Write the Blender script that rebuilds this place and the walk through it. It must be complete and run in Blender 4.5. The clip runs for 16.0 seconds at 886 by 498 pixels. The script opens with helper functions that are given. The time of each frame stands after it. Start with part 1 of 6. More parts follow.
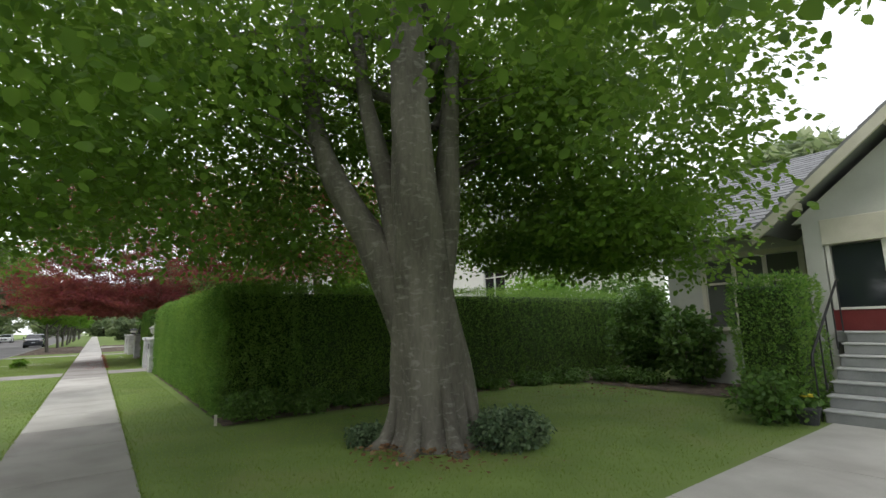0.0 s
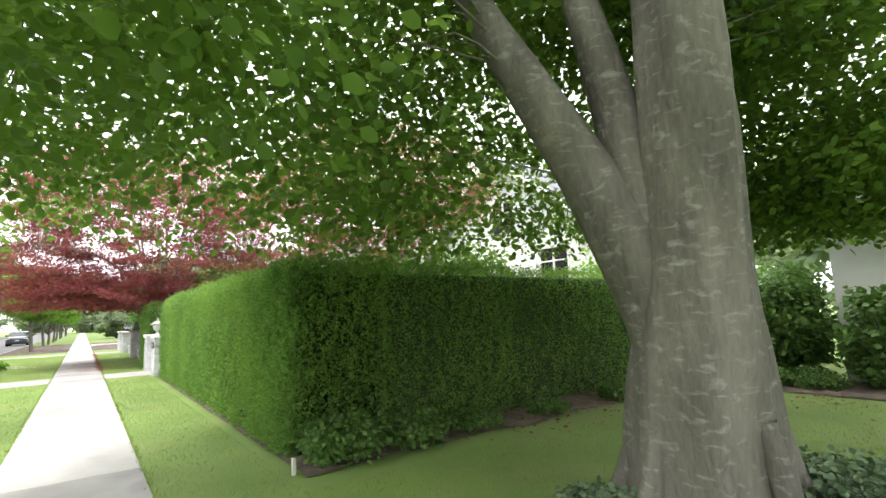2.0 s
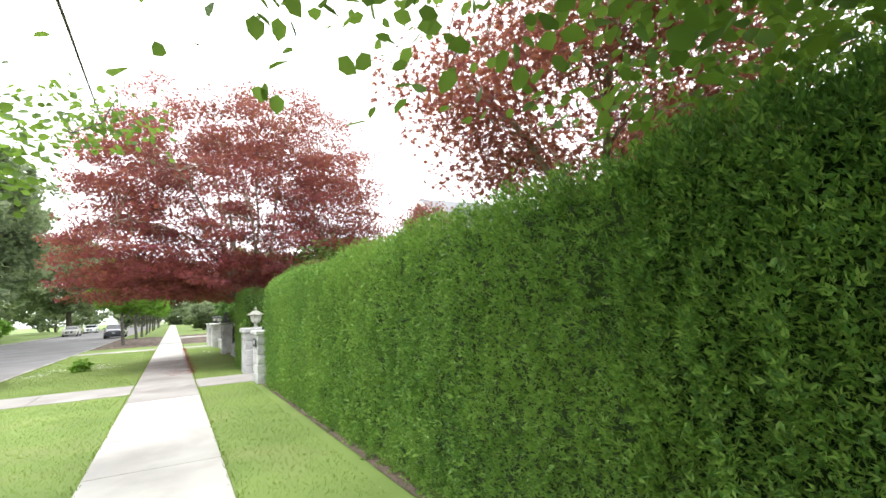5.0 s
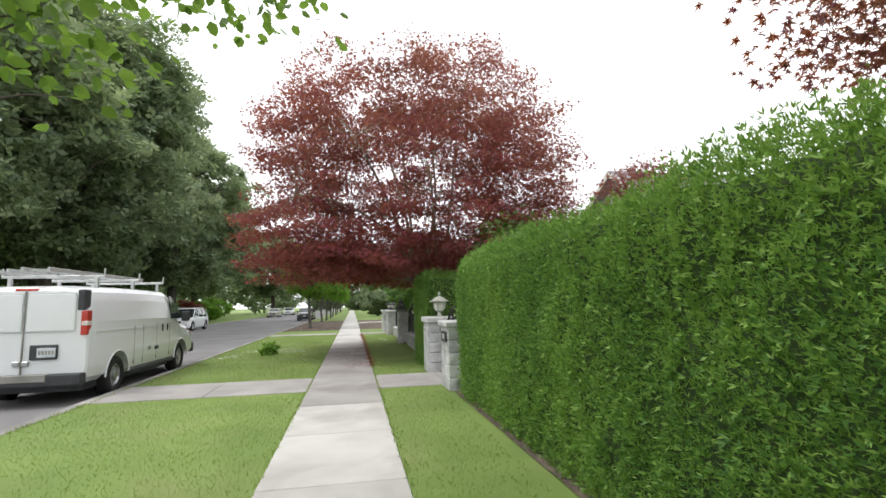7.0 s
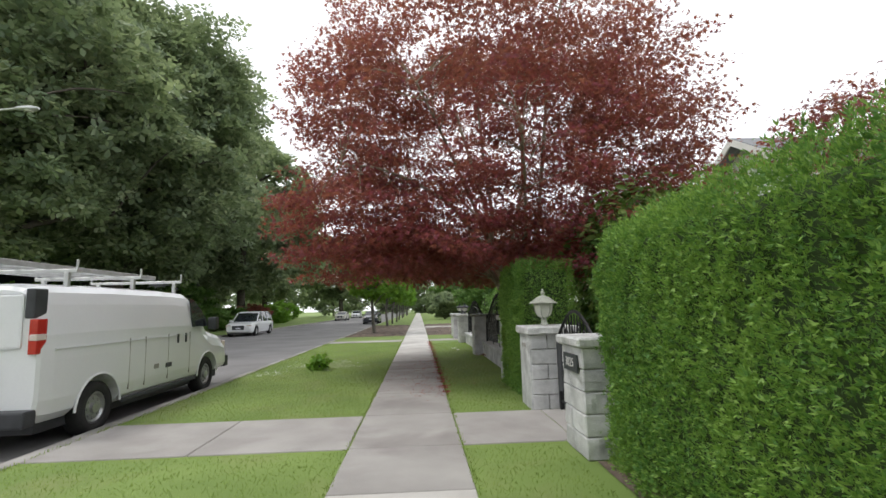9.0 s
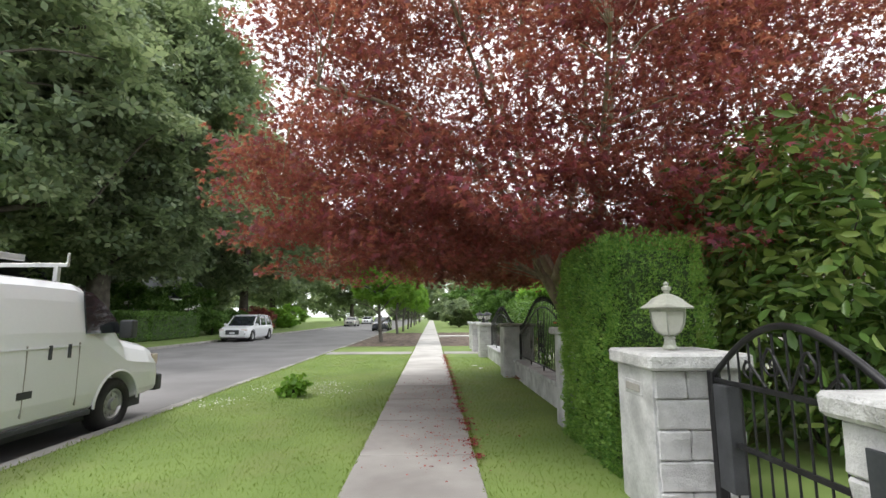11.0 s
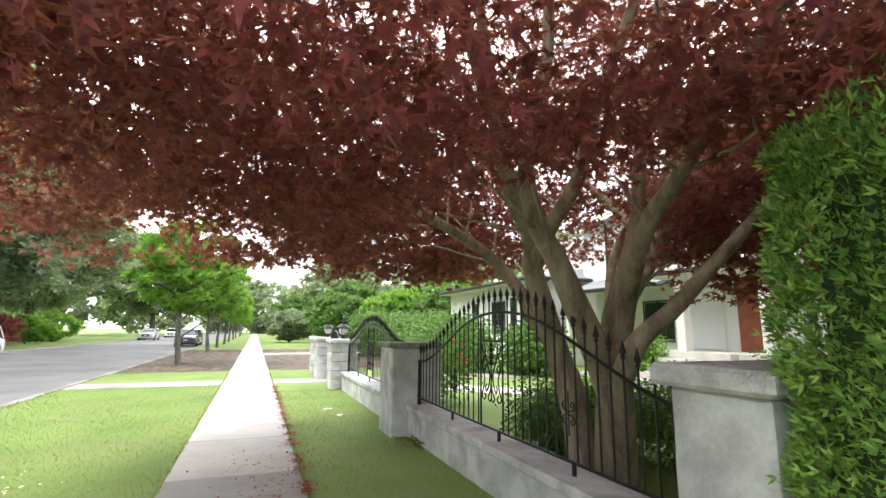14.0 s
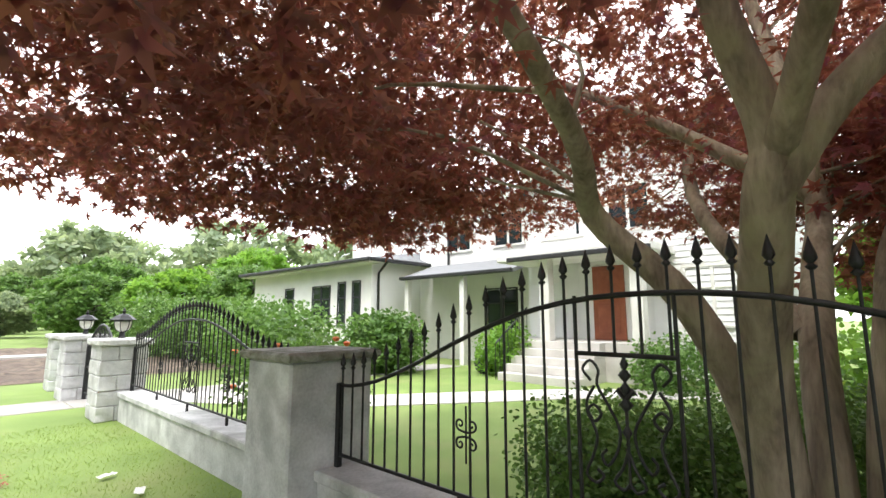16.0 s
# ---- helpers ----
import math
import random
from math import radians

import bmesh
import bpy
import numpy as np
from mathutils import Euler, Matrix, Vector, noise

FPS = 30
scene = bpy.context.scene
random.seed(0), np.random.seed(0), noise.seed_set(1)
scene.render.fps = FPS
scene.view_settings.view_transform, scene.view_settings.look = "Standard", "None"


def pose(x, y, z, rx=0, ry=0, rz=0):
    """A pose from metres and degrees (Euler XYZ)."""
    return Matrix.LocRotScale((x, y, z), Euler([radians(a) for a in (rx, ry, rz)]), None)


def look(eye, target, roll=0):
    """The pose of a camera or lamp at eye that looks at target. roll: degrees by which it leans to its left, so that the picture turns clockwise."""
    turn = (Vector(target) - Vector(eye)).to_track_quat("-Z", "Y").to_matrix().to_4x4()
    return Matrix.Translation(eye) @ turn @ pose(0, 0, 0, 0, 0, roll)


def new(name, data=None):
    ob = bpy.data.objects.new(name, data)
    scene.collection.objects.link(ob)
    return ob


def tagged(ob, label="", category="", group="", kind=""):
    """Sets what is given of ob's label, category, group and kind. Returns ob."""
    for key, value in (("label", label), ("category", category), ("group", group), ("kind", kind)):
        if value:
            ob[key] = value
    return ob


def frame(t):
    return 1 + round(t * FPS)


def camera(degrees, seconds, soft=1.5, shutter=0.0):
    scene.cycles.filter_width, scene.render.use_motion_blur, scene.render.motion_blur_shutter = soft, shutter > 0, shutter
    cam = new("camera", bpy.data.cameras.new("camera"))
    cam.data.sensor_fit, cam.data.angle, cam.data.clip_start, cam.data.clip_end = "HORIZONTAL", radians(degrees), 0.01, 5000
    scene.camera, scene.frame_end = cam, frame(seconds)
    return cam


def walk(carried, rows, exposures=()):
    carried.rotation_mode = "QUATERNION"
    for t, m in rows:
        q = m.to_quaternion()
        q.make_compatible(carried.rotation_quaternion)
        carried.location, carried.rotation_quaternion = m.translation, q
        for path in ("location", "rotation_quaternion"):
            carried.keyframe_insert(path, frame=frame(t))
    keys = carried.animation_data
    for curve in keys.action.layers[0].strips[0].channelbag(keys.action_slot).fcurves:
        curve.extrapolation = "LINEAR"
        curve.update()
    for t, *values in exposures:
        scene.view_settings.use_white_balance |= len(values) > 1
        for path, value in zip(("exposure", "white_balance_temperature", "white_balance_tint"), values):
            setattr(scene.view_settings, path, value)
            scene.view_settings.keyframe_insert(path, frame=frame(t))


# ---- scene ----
cam = camera(86.4, 16.0)
METRES, EYE, TILT, LEAN, TURN = 27.28, 1.484, -1.775, 0.165, -36.154
ROWS = [
    (0.0, 0.0, 0.0, 0.0, 0.24, 10.65, 1.26),
    (0.5, -0.0187, 0.0246, 0.0019, -0.14, 10.39, 1.5),
    (1.0, -0.0386, 0.0482, 0.0023, -0.36, 10.27, 1.61),
    (1.5, -0.0589, 0.0732, 0.0041, -0.58, 10.05, 1.84),
    (2.0, -0.0778, 0.0973, 0.0041, -0.81, 9.65, 1.98),
    (2.5, -0.0966, 0.1233, 0.0043, -0.58, 9.18, 2.01),
    (3.0, -0.1146, 0.1495, 0.004, 0.14, 9.28, 1.87),
    (3.5, -0.1334, 0.1755, 0.0062, 0.96, 9.15, 1.94),
    (4.0, -0.1515, 0.2016, 0.0071, 1.63, 9.02, 2.09),
    (6.5, -0.2421, 0.3296, 0.0105, 20.49, 8.31, 1.39),
    (7.0, -0.2595, 0.3534, 0.0103, 25.38, 8.16, 0.34),
    (7.5, -0.278, 0.3784, 0.0106, 29.77, 7.84, 0.23),
    (8.0, -0.2963, 0.403, 0.0105, 31.58, 7.79, 0.59),
    (8.5, -0.315, 0.4289, 0.0128, 32.42, 8.21, 0.64),
    (9.0, -0.3322, 0.4538, 0.0141, 33.27, 8.5, 0.39),
    (11.5, -0.4258, 0.58, 0.016, 34.85, 9.49, -0.98),
    (12.0, -0.4451, 0.6035, 0.0159, 33.78, 9.64, -1.38),
    (12.5, -0.4644, 0.6282, 0.0166, 29.84, 10.56, -1.72),
    (13.0, -0.482, 0.6529, 0.0169, 25.06, 11.22, -1.55),
    (13.5, -0.5007, 0.6791, 0.0191, 19.74, 11.49, -1.34),
    (14.0, -0.5183, 0.703, 0.0193, 14.71, 11.49, -1.2),
    (14.5, -0.5377, 0.7272, 0.0203, 8.55, 11.6, -0.86),
    (15.0, -0.5553, 0.753, 0.0213, 2.28, 11.06, -0.41),
    (16.0, -0.5911, 0.8051, 0.0247, -10.59, 10.24, 0.13),
]
walk(cam, [(t, pose(0.125, -1.5, EYE, TILT, LEAN, TURN) @ pose(METRES * x, METRES * y, METRES * z, 90 + pitch, roll, yaw)) for t, x, y, z, yaw, pitch, roll in ROWS],
     exposures=[(0.0, 0.05), (0.5, 0.5), (1.0, 0.92), (2.0, 1.5), (3.5, 1.68), (4.2, 1.55), (6.3, 0.5), (7.5, 0.3), (9.0, 0.1), (11.3, 0.68), (12.5, 1.2), (13.5, 1.42), (16.0, 1.48)])

# ---- world and light ----
world = bpy.data.worlds.new("overcast_sky")
scene.world = world
world.use_nodes = True
_n, _l = world.node_tree.nodes, world.node_tree.links
_bg = _n["Background"]
_sky = _n.new("ShaderNodeTexSky")
_sky.sky_type = "NISHITA"
_sky.sun_disc = False
_sky.sun_elevation, _sky.sun_rotation = radians(61), radians(258)
_hs = _n.new("ShaderNodeHueSaturation")
_hs.inputs["Saturation"].default_value = 0.12
_hs.inputs["Value"].default_value = 0.12
_mix = _n.new("ShaderNodeMixRGB")
_mix.inputs["Fac"].default_value = 0.72
_mix.inputs["Color2"].default_value = (0.97, 0.99, 1.03, 1)
_l.new(_sky.outputs["Color"], _hs.inputs["Color"])
_l.new(_hs.outputs["Color"], _mix.inputs["Color1"])
_l.new(_mix.outputs["Color"], _bg.inputs["Color"])
_bg.inputs["Strength"].default_value = 1.5
sun = new("sun", bpy.data.lights.new("sun", "SUN"))
sun.data.energy, sun.data.angle, sun.data.color = 1.2, radians(14), (1.0, 0.97, 0.92)
sun.matrix_world = look((-14, -3, 26), (0, 0, 0))


# ---- materials ----
def nodes_of(name):
    m = bpy.data.materials.new(name)
    m.use_nodes = True
    nt = m.node_tree
    return m, nt.nodes, nt.links, nt.nodes["Principled BSDF"]


def ramp(n, stops):
    r = n.new("ShaderNodeValToRGB")
    e = r.color_ramp.elements
    e[0].position, e[0].color = stops[0][0], (*stops[0][1], 1)
    e[1].position, e[1].color = stops[-1][0], (*stops[-1][1], 1)
    for pos, col in stops[1:-1]:
        k = e.new(pos)
        k.color = (*col, 1)
    return r


def surface(name, c1, c2, scale=3.0, fine=60.0, rough=0.85, bump=0.3, metal=0.0, stain=None, stain_scale=0.6, dist=0.01, coat=0.0, vary=0.0, stretch=1.0, stain_stretch=1.0, stain_from=0.5):
    """A weathered solid: two colours mixed by broad noise, grain in the bump, an optional stain colour."""
    m, n, l, b = nodes_of(name)
    tc = n.new("ShaderNodeTexCoord")
    n1 = n.new("ShaderNodeTexNoise")
    n1.inputs["Scale"].default_value, n1.inputs["Detail"].default_value = scale, 6
    n2 = n.new("ShaderNodeTexNoise")
    n2.inputs["Scale"].default_value, n2.inputs["Detail"].default_value = fine, 4
    mp = n.new("ShaderNodeMapping")
    mp.inputs["Scale"].default_value = (1, 1, stretch)
    l.new(tc.outputs["Object"], mp.inputs["Vector"])
    l.new(mp.outputs["Vector"], n1.inputs["Vector"])
    l.new(mp.outputs["Vector"], n2.inputs["Vector"])
    add = n.new("ShaderNodeMath")
    add.operation = "MULTIPLY_ADD"
    add.inputs[1].default_value = 0.4
    l.new(n2.outputs["Fac"], add.inputs[0])
    l.new(n1.outputs["Fac"], add.inputs[2])
    last = add.outputs[0]
    if vary:
        oi = n.new("ShaderNodeObjectInfo")
        va = n.new("ShaderNodeMath")
        va.operation = "MULTIPLY_ADD"
        va.inputs[1].default_value = vary
        l.new(oi.outputs["Random"], va.inputs[0])
        l.new(last, va.inputs[2])
        last = va.outputs[0]
    r = ramp(n, [(0.48 + vary * 0.2, c1), (0.95 + vary * 0.6, c2)])
    l.new(last, r.inputs["Fac"])
    col = r.outputs["Color"]
    if stain:
        n3 = n.new("ShaderNodeTexNoise")
        n3.inputs["Scale"].default_value, n3.inputs["Detail"].default_value, n3.inputs["Distortion"].default_value = stain_scale, 7, 0.6
        mp3 = n.new("ShaderNodeMapping")
        mp3.inputs["Scale"].default_value = (1, 1, stain_stretch)
        l.new(tc.outputs["Object"], mp3.inputs["Vector"])
        l.new(mp3.outputs["Vector"], n3.inputs["Vector"])
        r3 = ramp(n, [(stain_from, (0, 0, 0)), (stain_from + 0.22, (0.7, 0.7, 0.7))])
        l.new(n3.outputs["Fac"], r3.inputs["Fac"])
        mx = n.new("ShaderNodeMixRGB")
        mx.inputs["Color2"].default_value = (*stain, 1)
        l.new(r3.outputs["Color"], mx.inputs["Fac"])
        l.new(col, mx.inputs["Color1"])
        col = mx.outputs["Color"]
    l.new(col, b.inputs["Base Color"])
    b.inputs["Roughness"].default_value, b.inputs["Metallic"].default_value = rough, metal
    b.inputs["Coat Weight"].default_value = coat
    if bump:
        bp = n.new("ShaderNodeBump")
        bp.inputs["Strength"].default_value, bp.inputs["Distance"].default_value = bump, dist
        l.new(add.outputs[0], bp.inputs["Height"])
        l.new(bp.outputs["Normal"], b.inputs["Normal"])
    return m


def leafy(name, dark, mid, light, through_col, trans=0.45, rough=0.5, broad=0.35, contrast=0.5, glow=0.65):
    """Leaves: each its own shade, broad patches over the crown, light passing through."""
    m, n, l, b = nodes_of(name)
    geo = n.new("ShaderNodeNewGeometry")
    tc = n.new("ShaderNodeTexCoord")
    ns = n.new("ShaderNodeTexNoise")
    ns.inputs["Scale"].default_value, ns.inputs["Detail"].default_value = broad, 3
    l.new(tc.outputs["Object"], ns.inputs["Vector"])
    mx = n.new("ShaderNodeMath")
    mx.operation = "MULTIPLY_ADD"
    mx.inputs[1].default_value = contrast
    l.new(geo.outputs["Random Per Island"], mx.inputs[0])
    l.new(ns.outputs["Fac"], mx.inputs[2])
    r = ramp(n, [(0.4, dark), (0.75, mid), (1.05, light)])
    l.new(mx.outputs[0], r.inputs["Fac"])
    l.new(r.outputs["Color"], b.inputs["Base Color"])
    b.inputs["Roughness"].default_value = rough
    b.inputs["Specular IOR Level"].default_value = 0.35
    tr = n.new("ShaderNodeBsdfTranslucent")
    t2 = n.new("ShaderNodeMixRGB")
    t2.blend_type = "MIX"
    t2.inputs["Fac"].default_value = glow
    t2.inputs["Color2"].default_value = (*through_col, 1)
    l.new(r.outputs["Color"], t2.inputs["Color1"])
    l.new(t2.outputs["Color"], tr.inputs["Color"])
    ms = n.new("ShaderNodeMixShader")
    ms.inputs["Fac"].default_value = trans
    l.new(b.outputs["BSDF"], ms.inputs[1])
    l.new(tr.outputs["BSDF"], ms.inputs[2])
    l.new(ms.outputs["Shader"], n["Material Output"].inputs["Surface"])
    return m


M = {}
M["grass"] = surface("lawn_turf", (0.125, 0.195, 0.042), (0.215, 0.30, 0.078), 0.7, 90, 0.9, 0.22, stain=(0.22, 0.25, 0.09), stain_scale=0.9, dist=0.02)
M["blade"] = leafy("grass_blades", (0.18, 0.265, 0.055), (0.225, 0.32, 0.078), (0.275, 0.37, 0.10), (0.36, 0.47, 0.11), 0.55, 0.7, 0.8, 0.4)
M["concrete"] = surface("pavement_concrete", (0.42, 0.40, 0.375), (0.58, 0.56, 0.53), 1.3, 120, 0.9, 0.25, stain=(0.36, 0.335, 0.31), stain_scale=0.9, dist=0.004, vary=0.25)
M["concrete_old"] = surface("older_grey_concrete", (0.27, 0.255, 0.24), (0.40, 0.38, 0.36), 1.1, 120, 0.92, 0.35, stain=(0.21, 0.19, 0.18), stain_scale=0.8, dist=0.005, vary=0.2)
M["joint"] = surface("joint_dirt", (0.05, 0.05, 0.03), (0.10, 0.11, 0.05), 9, 90, 0.95, 0.4)
M["asphalt"] = surface("road_asphalt", (0.175, 0.168, 0.168), (0.26, 0.252, 0.25), 0.5, 160, 0.92, 0.4, stain=(0.145, 0.14, 0.14), stain_scale=0.35, dist=0.006)
M["kerb"] = surface("kerb_concrete", (0.25, 0.24, 0.22), (0.40, 0.385, 0.36), 2.5, 90, 0.9, 0.3, stain=(0.12, 0.12, 0.10), dist=0.005)
M["soil"] = surface("bare_soil", (0.075, 0.056, 0.045), (0.17, 0.128, 0.10), 5, 60, 0.95, 1.0, stain=(0.26, 0.20, 0.145), stain_scale=3, dist=0.04)
M["stone"] = surface("cut_granite", (0.36, 0.36, 0.37), (0.60, 0.60, 0.60), 5, 80, 0.85, 0.8, stain=(0.24, 0.24, 0.235), stain_scale=2.5, dist=0.02, vary=0.3)
M["render_wall"] = surface("weathered_cement", (0.36, 0.365, 0.37), (0.66, 0.665, 0.665), 3.6, 45, 0.9, 0.6, stain=(0.24, 0.24, 0.235), stain_scale=2.2, dist=0.008)
M["iron"] = surface("black_ironwork", (0.012, 0.012, 0.014), (0.03, 0.03, 0.032), 12, 150, 0.45, 0.15, metal=0.4)
M["beech_bark"] = surface("smooth_grey_bark", (0.075, 0.069, 0.058), (0.19, 0.176, 0.15), 3.2, 30, 0.85, 1.0, stain=(0.34, 0.33, 0.31), stain_scale=8.0, dist=0.035, stretch=0.3, stain_stretch=2.2, stain_from=0.55)
M["maple_bark"] = surface("furrowed_maple_bark", (0.13, 0.10, 0.07), (0.42, 0.35, 0.26), 7.0, 45, 0.9, 1.0, stain=(0.34, 0.31, 0.19), stain_scale=5.0, dist=0.02, stretch=0.22)
M["dark_bark"] = surface("dark_bark", (0.06, 0.05, 0.04), (0.16, 0.14, 0.115), 3, 35, 0.9, 0.8, dist=0.02)
M["beech"] = leafy("broad_green_leaves", (0.028, 0.07, 0.009), (0.065, 0.145, 0.017), (0.12, 0.225, 0.03), (0.36, 0.56, 0.085), 0.45)
M["maple"] = leafy("purple_maple_leaves", (0.060, 0.017, 0.046), (0.15, 0.030, 0.070), (0.34, 0.056, 0.100), (0.55, 0.235, 0.115), 0.49, glow=0.9)
M["yew"] = leafy("clipped_hedge_sprays", (0.05, 0.13, 0.034), (0.118, 0.25, 0.058), (0.28, 0.43, 0.095), (0.32, 0.54, 0.09), 0.36, 0.55, 0.7, 0.7)
# solid hedge core: shade between the sprays is put into its dark green
M["yew_core"] = surface("shaded_hedge_inner_twigs", (0.03, 0.055, 0.018), (0.065, 0.105, 0.032), 9, 60, 0.95, 0.6)
M["dark_leaf"] = leafy("dark_street_tree_leaves", (0.095, 0.14, 0.09), (0.20, 0.26, 0.16), (0.37, 0.42, 0.25), (0.42, 0.52, 0.22), 0.42, 0.5, 0.2)
M["young_leaf"] = leafy("fresh_green_leaves", (0.075, 0.17, 0.025), (0.14, 0.29, 0.042), (0.23, 0.40, 0.07), (0.34, 0.56, 0.07), 0.48)
M["shrub"] = leafy("shrub_leaves", (0.045, 0.10, 0.022), (0.09, 0.18, 0.04), (0.18, 0.29, 0.08), (0.2, 0.36, 0.06), 0.35, 0.45, 0.8)
M["gloss_leaf"] = leafy("glossy_evergreen_leaves", (0.07, 0.14, 0.035), (0.13, 0.23, 0.055), (0.26, 0.34, 0.09), (0.2, 0.3, 0.06), 0.22, 0.28, 0.9)
M["ivy"] = leafy("groundcover_leaves", (0.06, 0.10, 0.06), (0.11, 0.17, 0.09), (0.20, 0.27, 0.15), (0.16, 0.26, 0.09), 0.25, 0.5, 1.5)
M["white_paint"] = surface("white_vehicle_paint", (0.74, 0.75, 0.77), (0.80, 0.81, 0.83), 0.8, 30, 0.28, 0.0, coat=0.6)
M["stucco_grey"] = surface("grey_stucco", (0.46, 0.46, 0.43), (0.57, 0.57, 0.54), 1.5, 80, 0.92, 0.5, dist=0.006)
M["stucco_white"] = surface("white_stucco", (0.70, 0.69, 0.67), (0.80, 0.79, 0.77), 1.2, 70, 0.92, 0.4, dist=0.006)
M["shingle"] = surface("grey_roof_shingles", (0.12, 0.125, 0.135), (0.22, 0.225, 0.235), 4, 50, 0.92, 0.6, dist=0.01, vary=0.4)
M["trim_white"] = surface("white_painted_trim", (0.62, 0.61, 0.57), (0.74, 0.73, 0.69), 3, 60, 0.6, 0.1)
M["trim_cream"] = surface("cream_painted_trim", (0.52, 0.49, 0.41), (0.64, 0.61, 0.52), 3, 60, 0.6, 0.1)
M["trim_black"] = surface("black_painted_metal", (0.015, 0.015, 0.017), (0.03, 0.03, 0.032), 6, 80, 0.5, 0.1)
M["red_paint"] = surface("dark_red_paint", (0.13, 0.018, 0.02), (0.19, 0.03, 0.03), 2, 60, 0.5, 0.1)
M["rubber"] = surface("tyre_rubber", (0.012, 0.012, 0.013), (0.03, 0.03, 0.03), 8, 90, 0.85, 0.3)
M["plastic"] = surface("dark_grey_plastic", (0.03, 0.032, 0.036), (0.06, 0.063, 0.07), 6, 90, 0.6, 0.1)
M["alloy"] = surface("wheel_alloy", (0.35, 0.35, 0.36), (0.55, 0.55, 0.56), 8, 60, 0.38, 0.05, metal=0.8)


def glass(name, tint=(0.02, 0.025, 0.03), rough=0.05):
    m, n, l, b = nodes_of(name)
    b.inputs["Base Color"].default_value = (*tint, 1)
    b.inputs["Roughness"].default_value = rough
    b.inputs["Specular IOR Level"].default_value = 0.8
    return m


M["glass_dark"] = glass("dark_window_glass")
M["glass_room"] = glass("window_glass_over_blind", (0.10, 0.105, 0.10), 0.08)


# ---- building helpers ----
rng = np.random.default_rng(7)


def thing(name, at=(0, 0, 0), label="", category="", group="", kind="", rz=0):
    ob = new(name)
    ob.matrix_world = pose(*at, 0, 0, rz)
    ob.empty_display_size = 0.1
    return tagged(ob, label, category, group, kind)


def link_mesh(name, me, mat, parent=None, label="", smooth=False):
    if mat is not None and not me.materials:
        me.materials.append(mat)
    if smooth:
        me.polygons.foreach_set("use_smooth", np.ones(len(me.polygons), bool))
    ob = new(name, me)
    if parent is not None:
        ob.parent = parent
    return tagged(ob, label)


def part(name, bm, mat, parent=None, label="", smooth=False):
    """Links a bmesh as one mesh object under a thing or a part."""
    me = bpy.data.meshes.new(name)
    bm.normal_update()
    bm.to_mesh(me)
    bm.free()
    return link_mesh(name, me, mat, parent, label, smooth)


def block(bm, x0, x1, y0, y1, z0, z1, bevel=0.0, seg=1):
    """Adds a box between the given planes, with bevelled edges."""
    r = bmesh.ops.create_cube(bm, size=1.0, matrix=Matrix.Translation(((x0 + x1) / 2, (y0 + y1) / 2, (z0 + z1) / 2)) @ Matrix.Diagonal((x1 - x0, y1 - y0, z1 - z0, 1)))
    if bevel:
        es = list({e for v in r["verts"] for e in v.link_edges})
        bmesh.ops.bevel(bm, geom=es, offset=bevel, segments=seg, affect="EDGES", profile=0.6)
    return bm


def box(x0, x1, y0, y1, z0, z1, bevel=0.0, seg=1):
    return block(bmesh.new(), x0, x1, y0, y1, z0, z1, bevel, seg)


def np_mesh(name, V, F):
    """A mesh from arrays: vertices and faces of one corner count."""
    me = bpy.data.meshes.new(name)
    V = np.asarray(V, np.float32)
    F = np.asarray(F, np.int32)
    me.vertices.add(len(V))
    me.vertices.foreach_set("co", V.ravel())
    k = F.shape[1]
    me.loops.add(F.size)
    me.loops.foreach_set("vertex_index", F.ravel())
    me.polygons.add(len(F))
    me.polygons.foreach_set("loop_start", np.arange(0, F.size, k, dtype=np.int32))
    me.update(calc_edges=True)
    return me


def tube(geo, pts, radii, n=8, wob=0.0):
    """Adds a tapered tube along pts to geo = (verts, faces)."""
    V, F = geo
    pts = [Vector(q) for q in pts]
    side = None
    for i, q in enumerate(pts):
        d = (pts[min(i + 1, len(pts) - 1)] - pts[max(i - 1, 0)]).normalized()
        if side is None:
            side = d.orthogonal().normalized()
        side = (side - d * side.dot(d)).normalized()
        up = d.cross(side)
        base = len(V)
        for k in range(n):
            a = 2 * math.pi * k / n
            r = radii[i] * (1 + wob * noise.noise(Vector((3 * math.cos(a), 3 * math.sin(a), q.z * 0.9 + q.x))))
            V.append(tuple(q + (side * math.cos(a) + up * math.sin(a)) * r))
        if i:
            for k in range(n):
                F.append((base - n + k, base - n + (k + 1) % n, base + (k + 1) % n, base + k))
    return geo


def spline(pts, steps=4):
    """A Catmull-Rom curve through pts."""
    P = [Vector(q) for q in pts]
    P = [P[0] * 2 - P[1]] + P + [P[-1] * 2 - P[-2]]
    out = []
    for i in range(1, len(P) - 2):
        a, b, c, d = P[i - 1:i + 3]
        for s in range(steps):
            t = s / steps
            out.append(0.5 * ((2 * b) + (c - a) * t + (2 * a - 5 * b + 4 * c - d) * t * t + (3 * b - a - 3 * c + d) * t ** 3))
    out.append(P[-2])
    return out


# leaf shapes: vertices in the leaf's plane (x along the leaf, 1 long), and quads
def ovate():
    V = [(0, 0, 0), (0.30, 0.36, 0.05), (0.72, 0.30, 0.04), (1, 0, -0.06), (0.72, -0.30, 0.04), (0.30, -0.36, 0.05)]
    return np.array(V), np.array([(0, 3, 2, 1), (0, 5, 4, 3)])


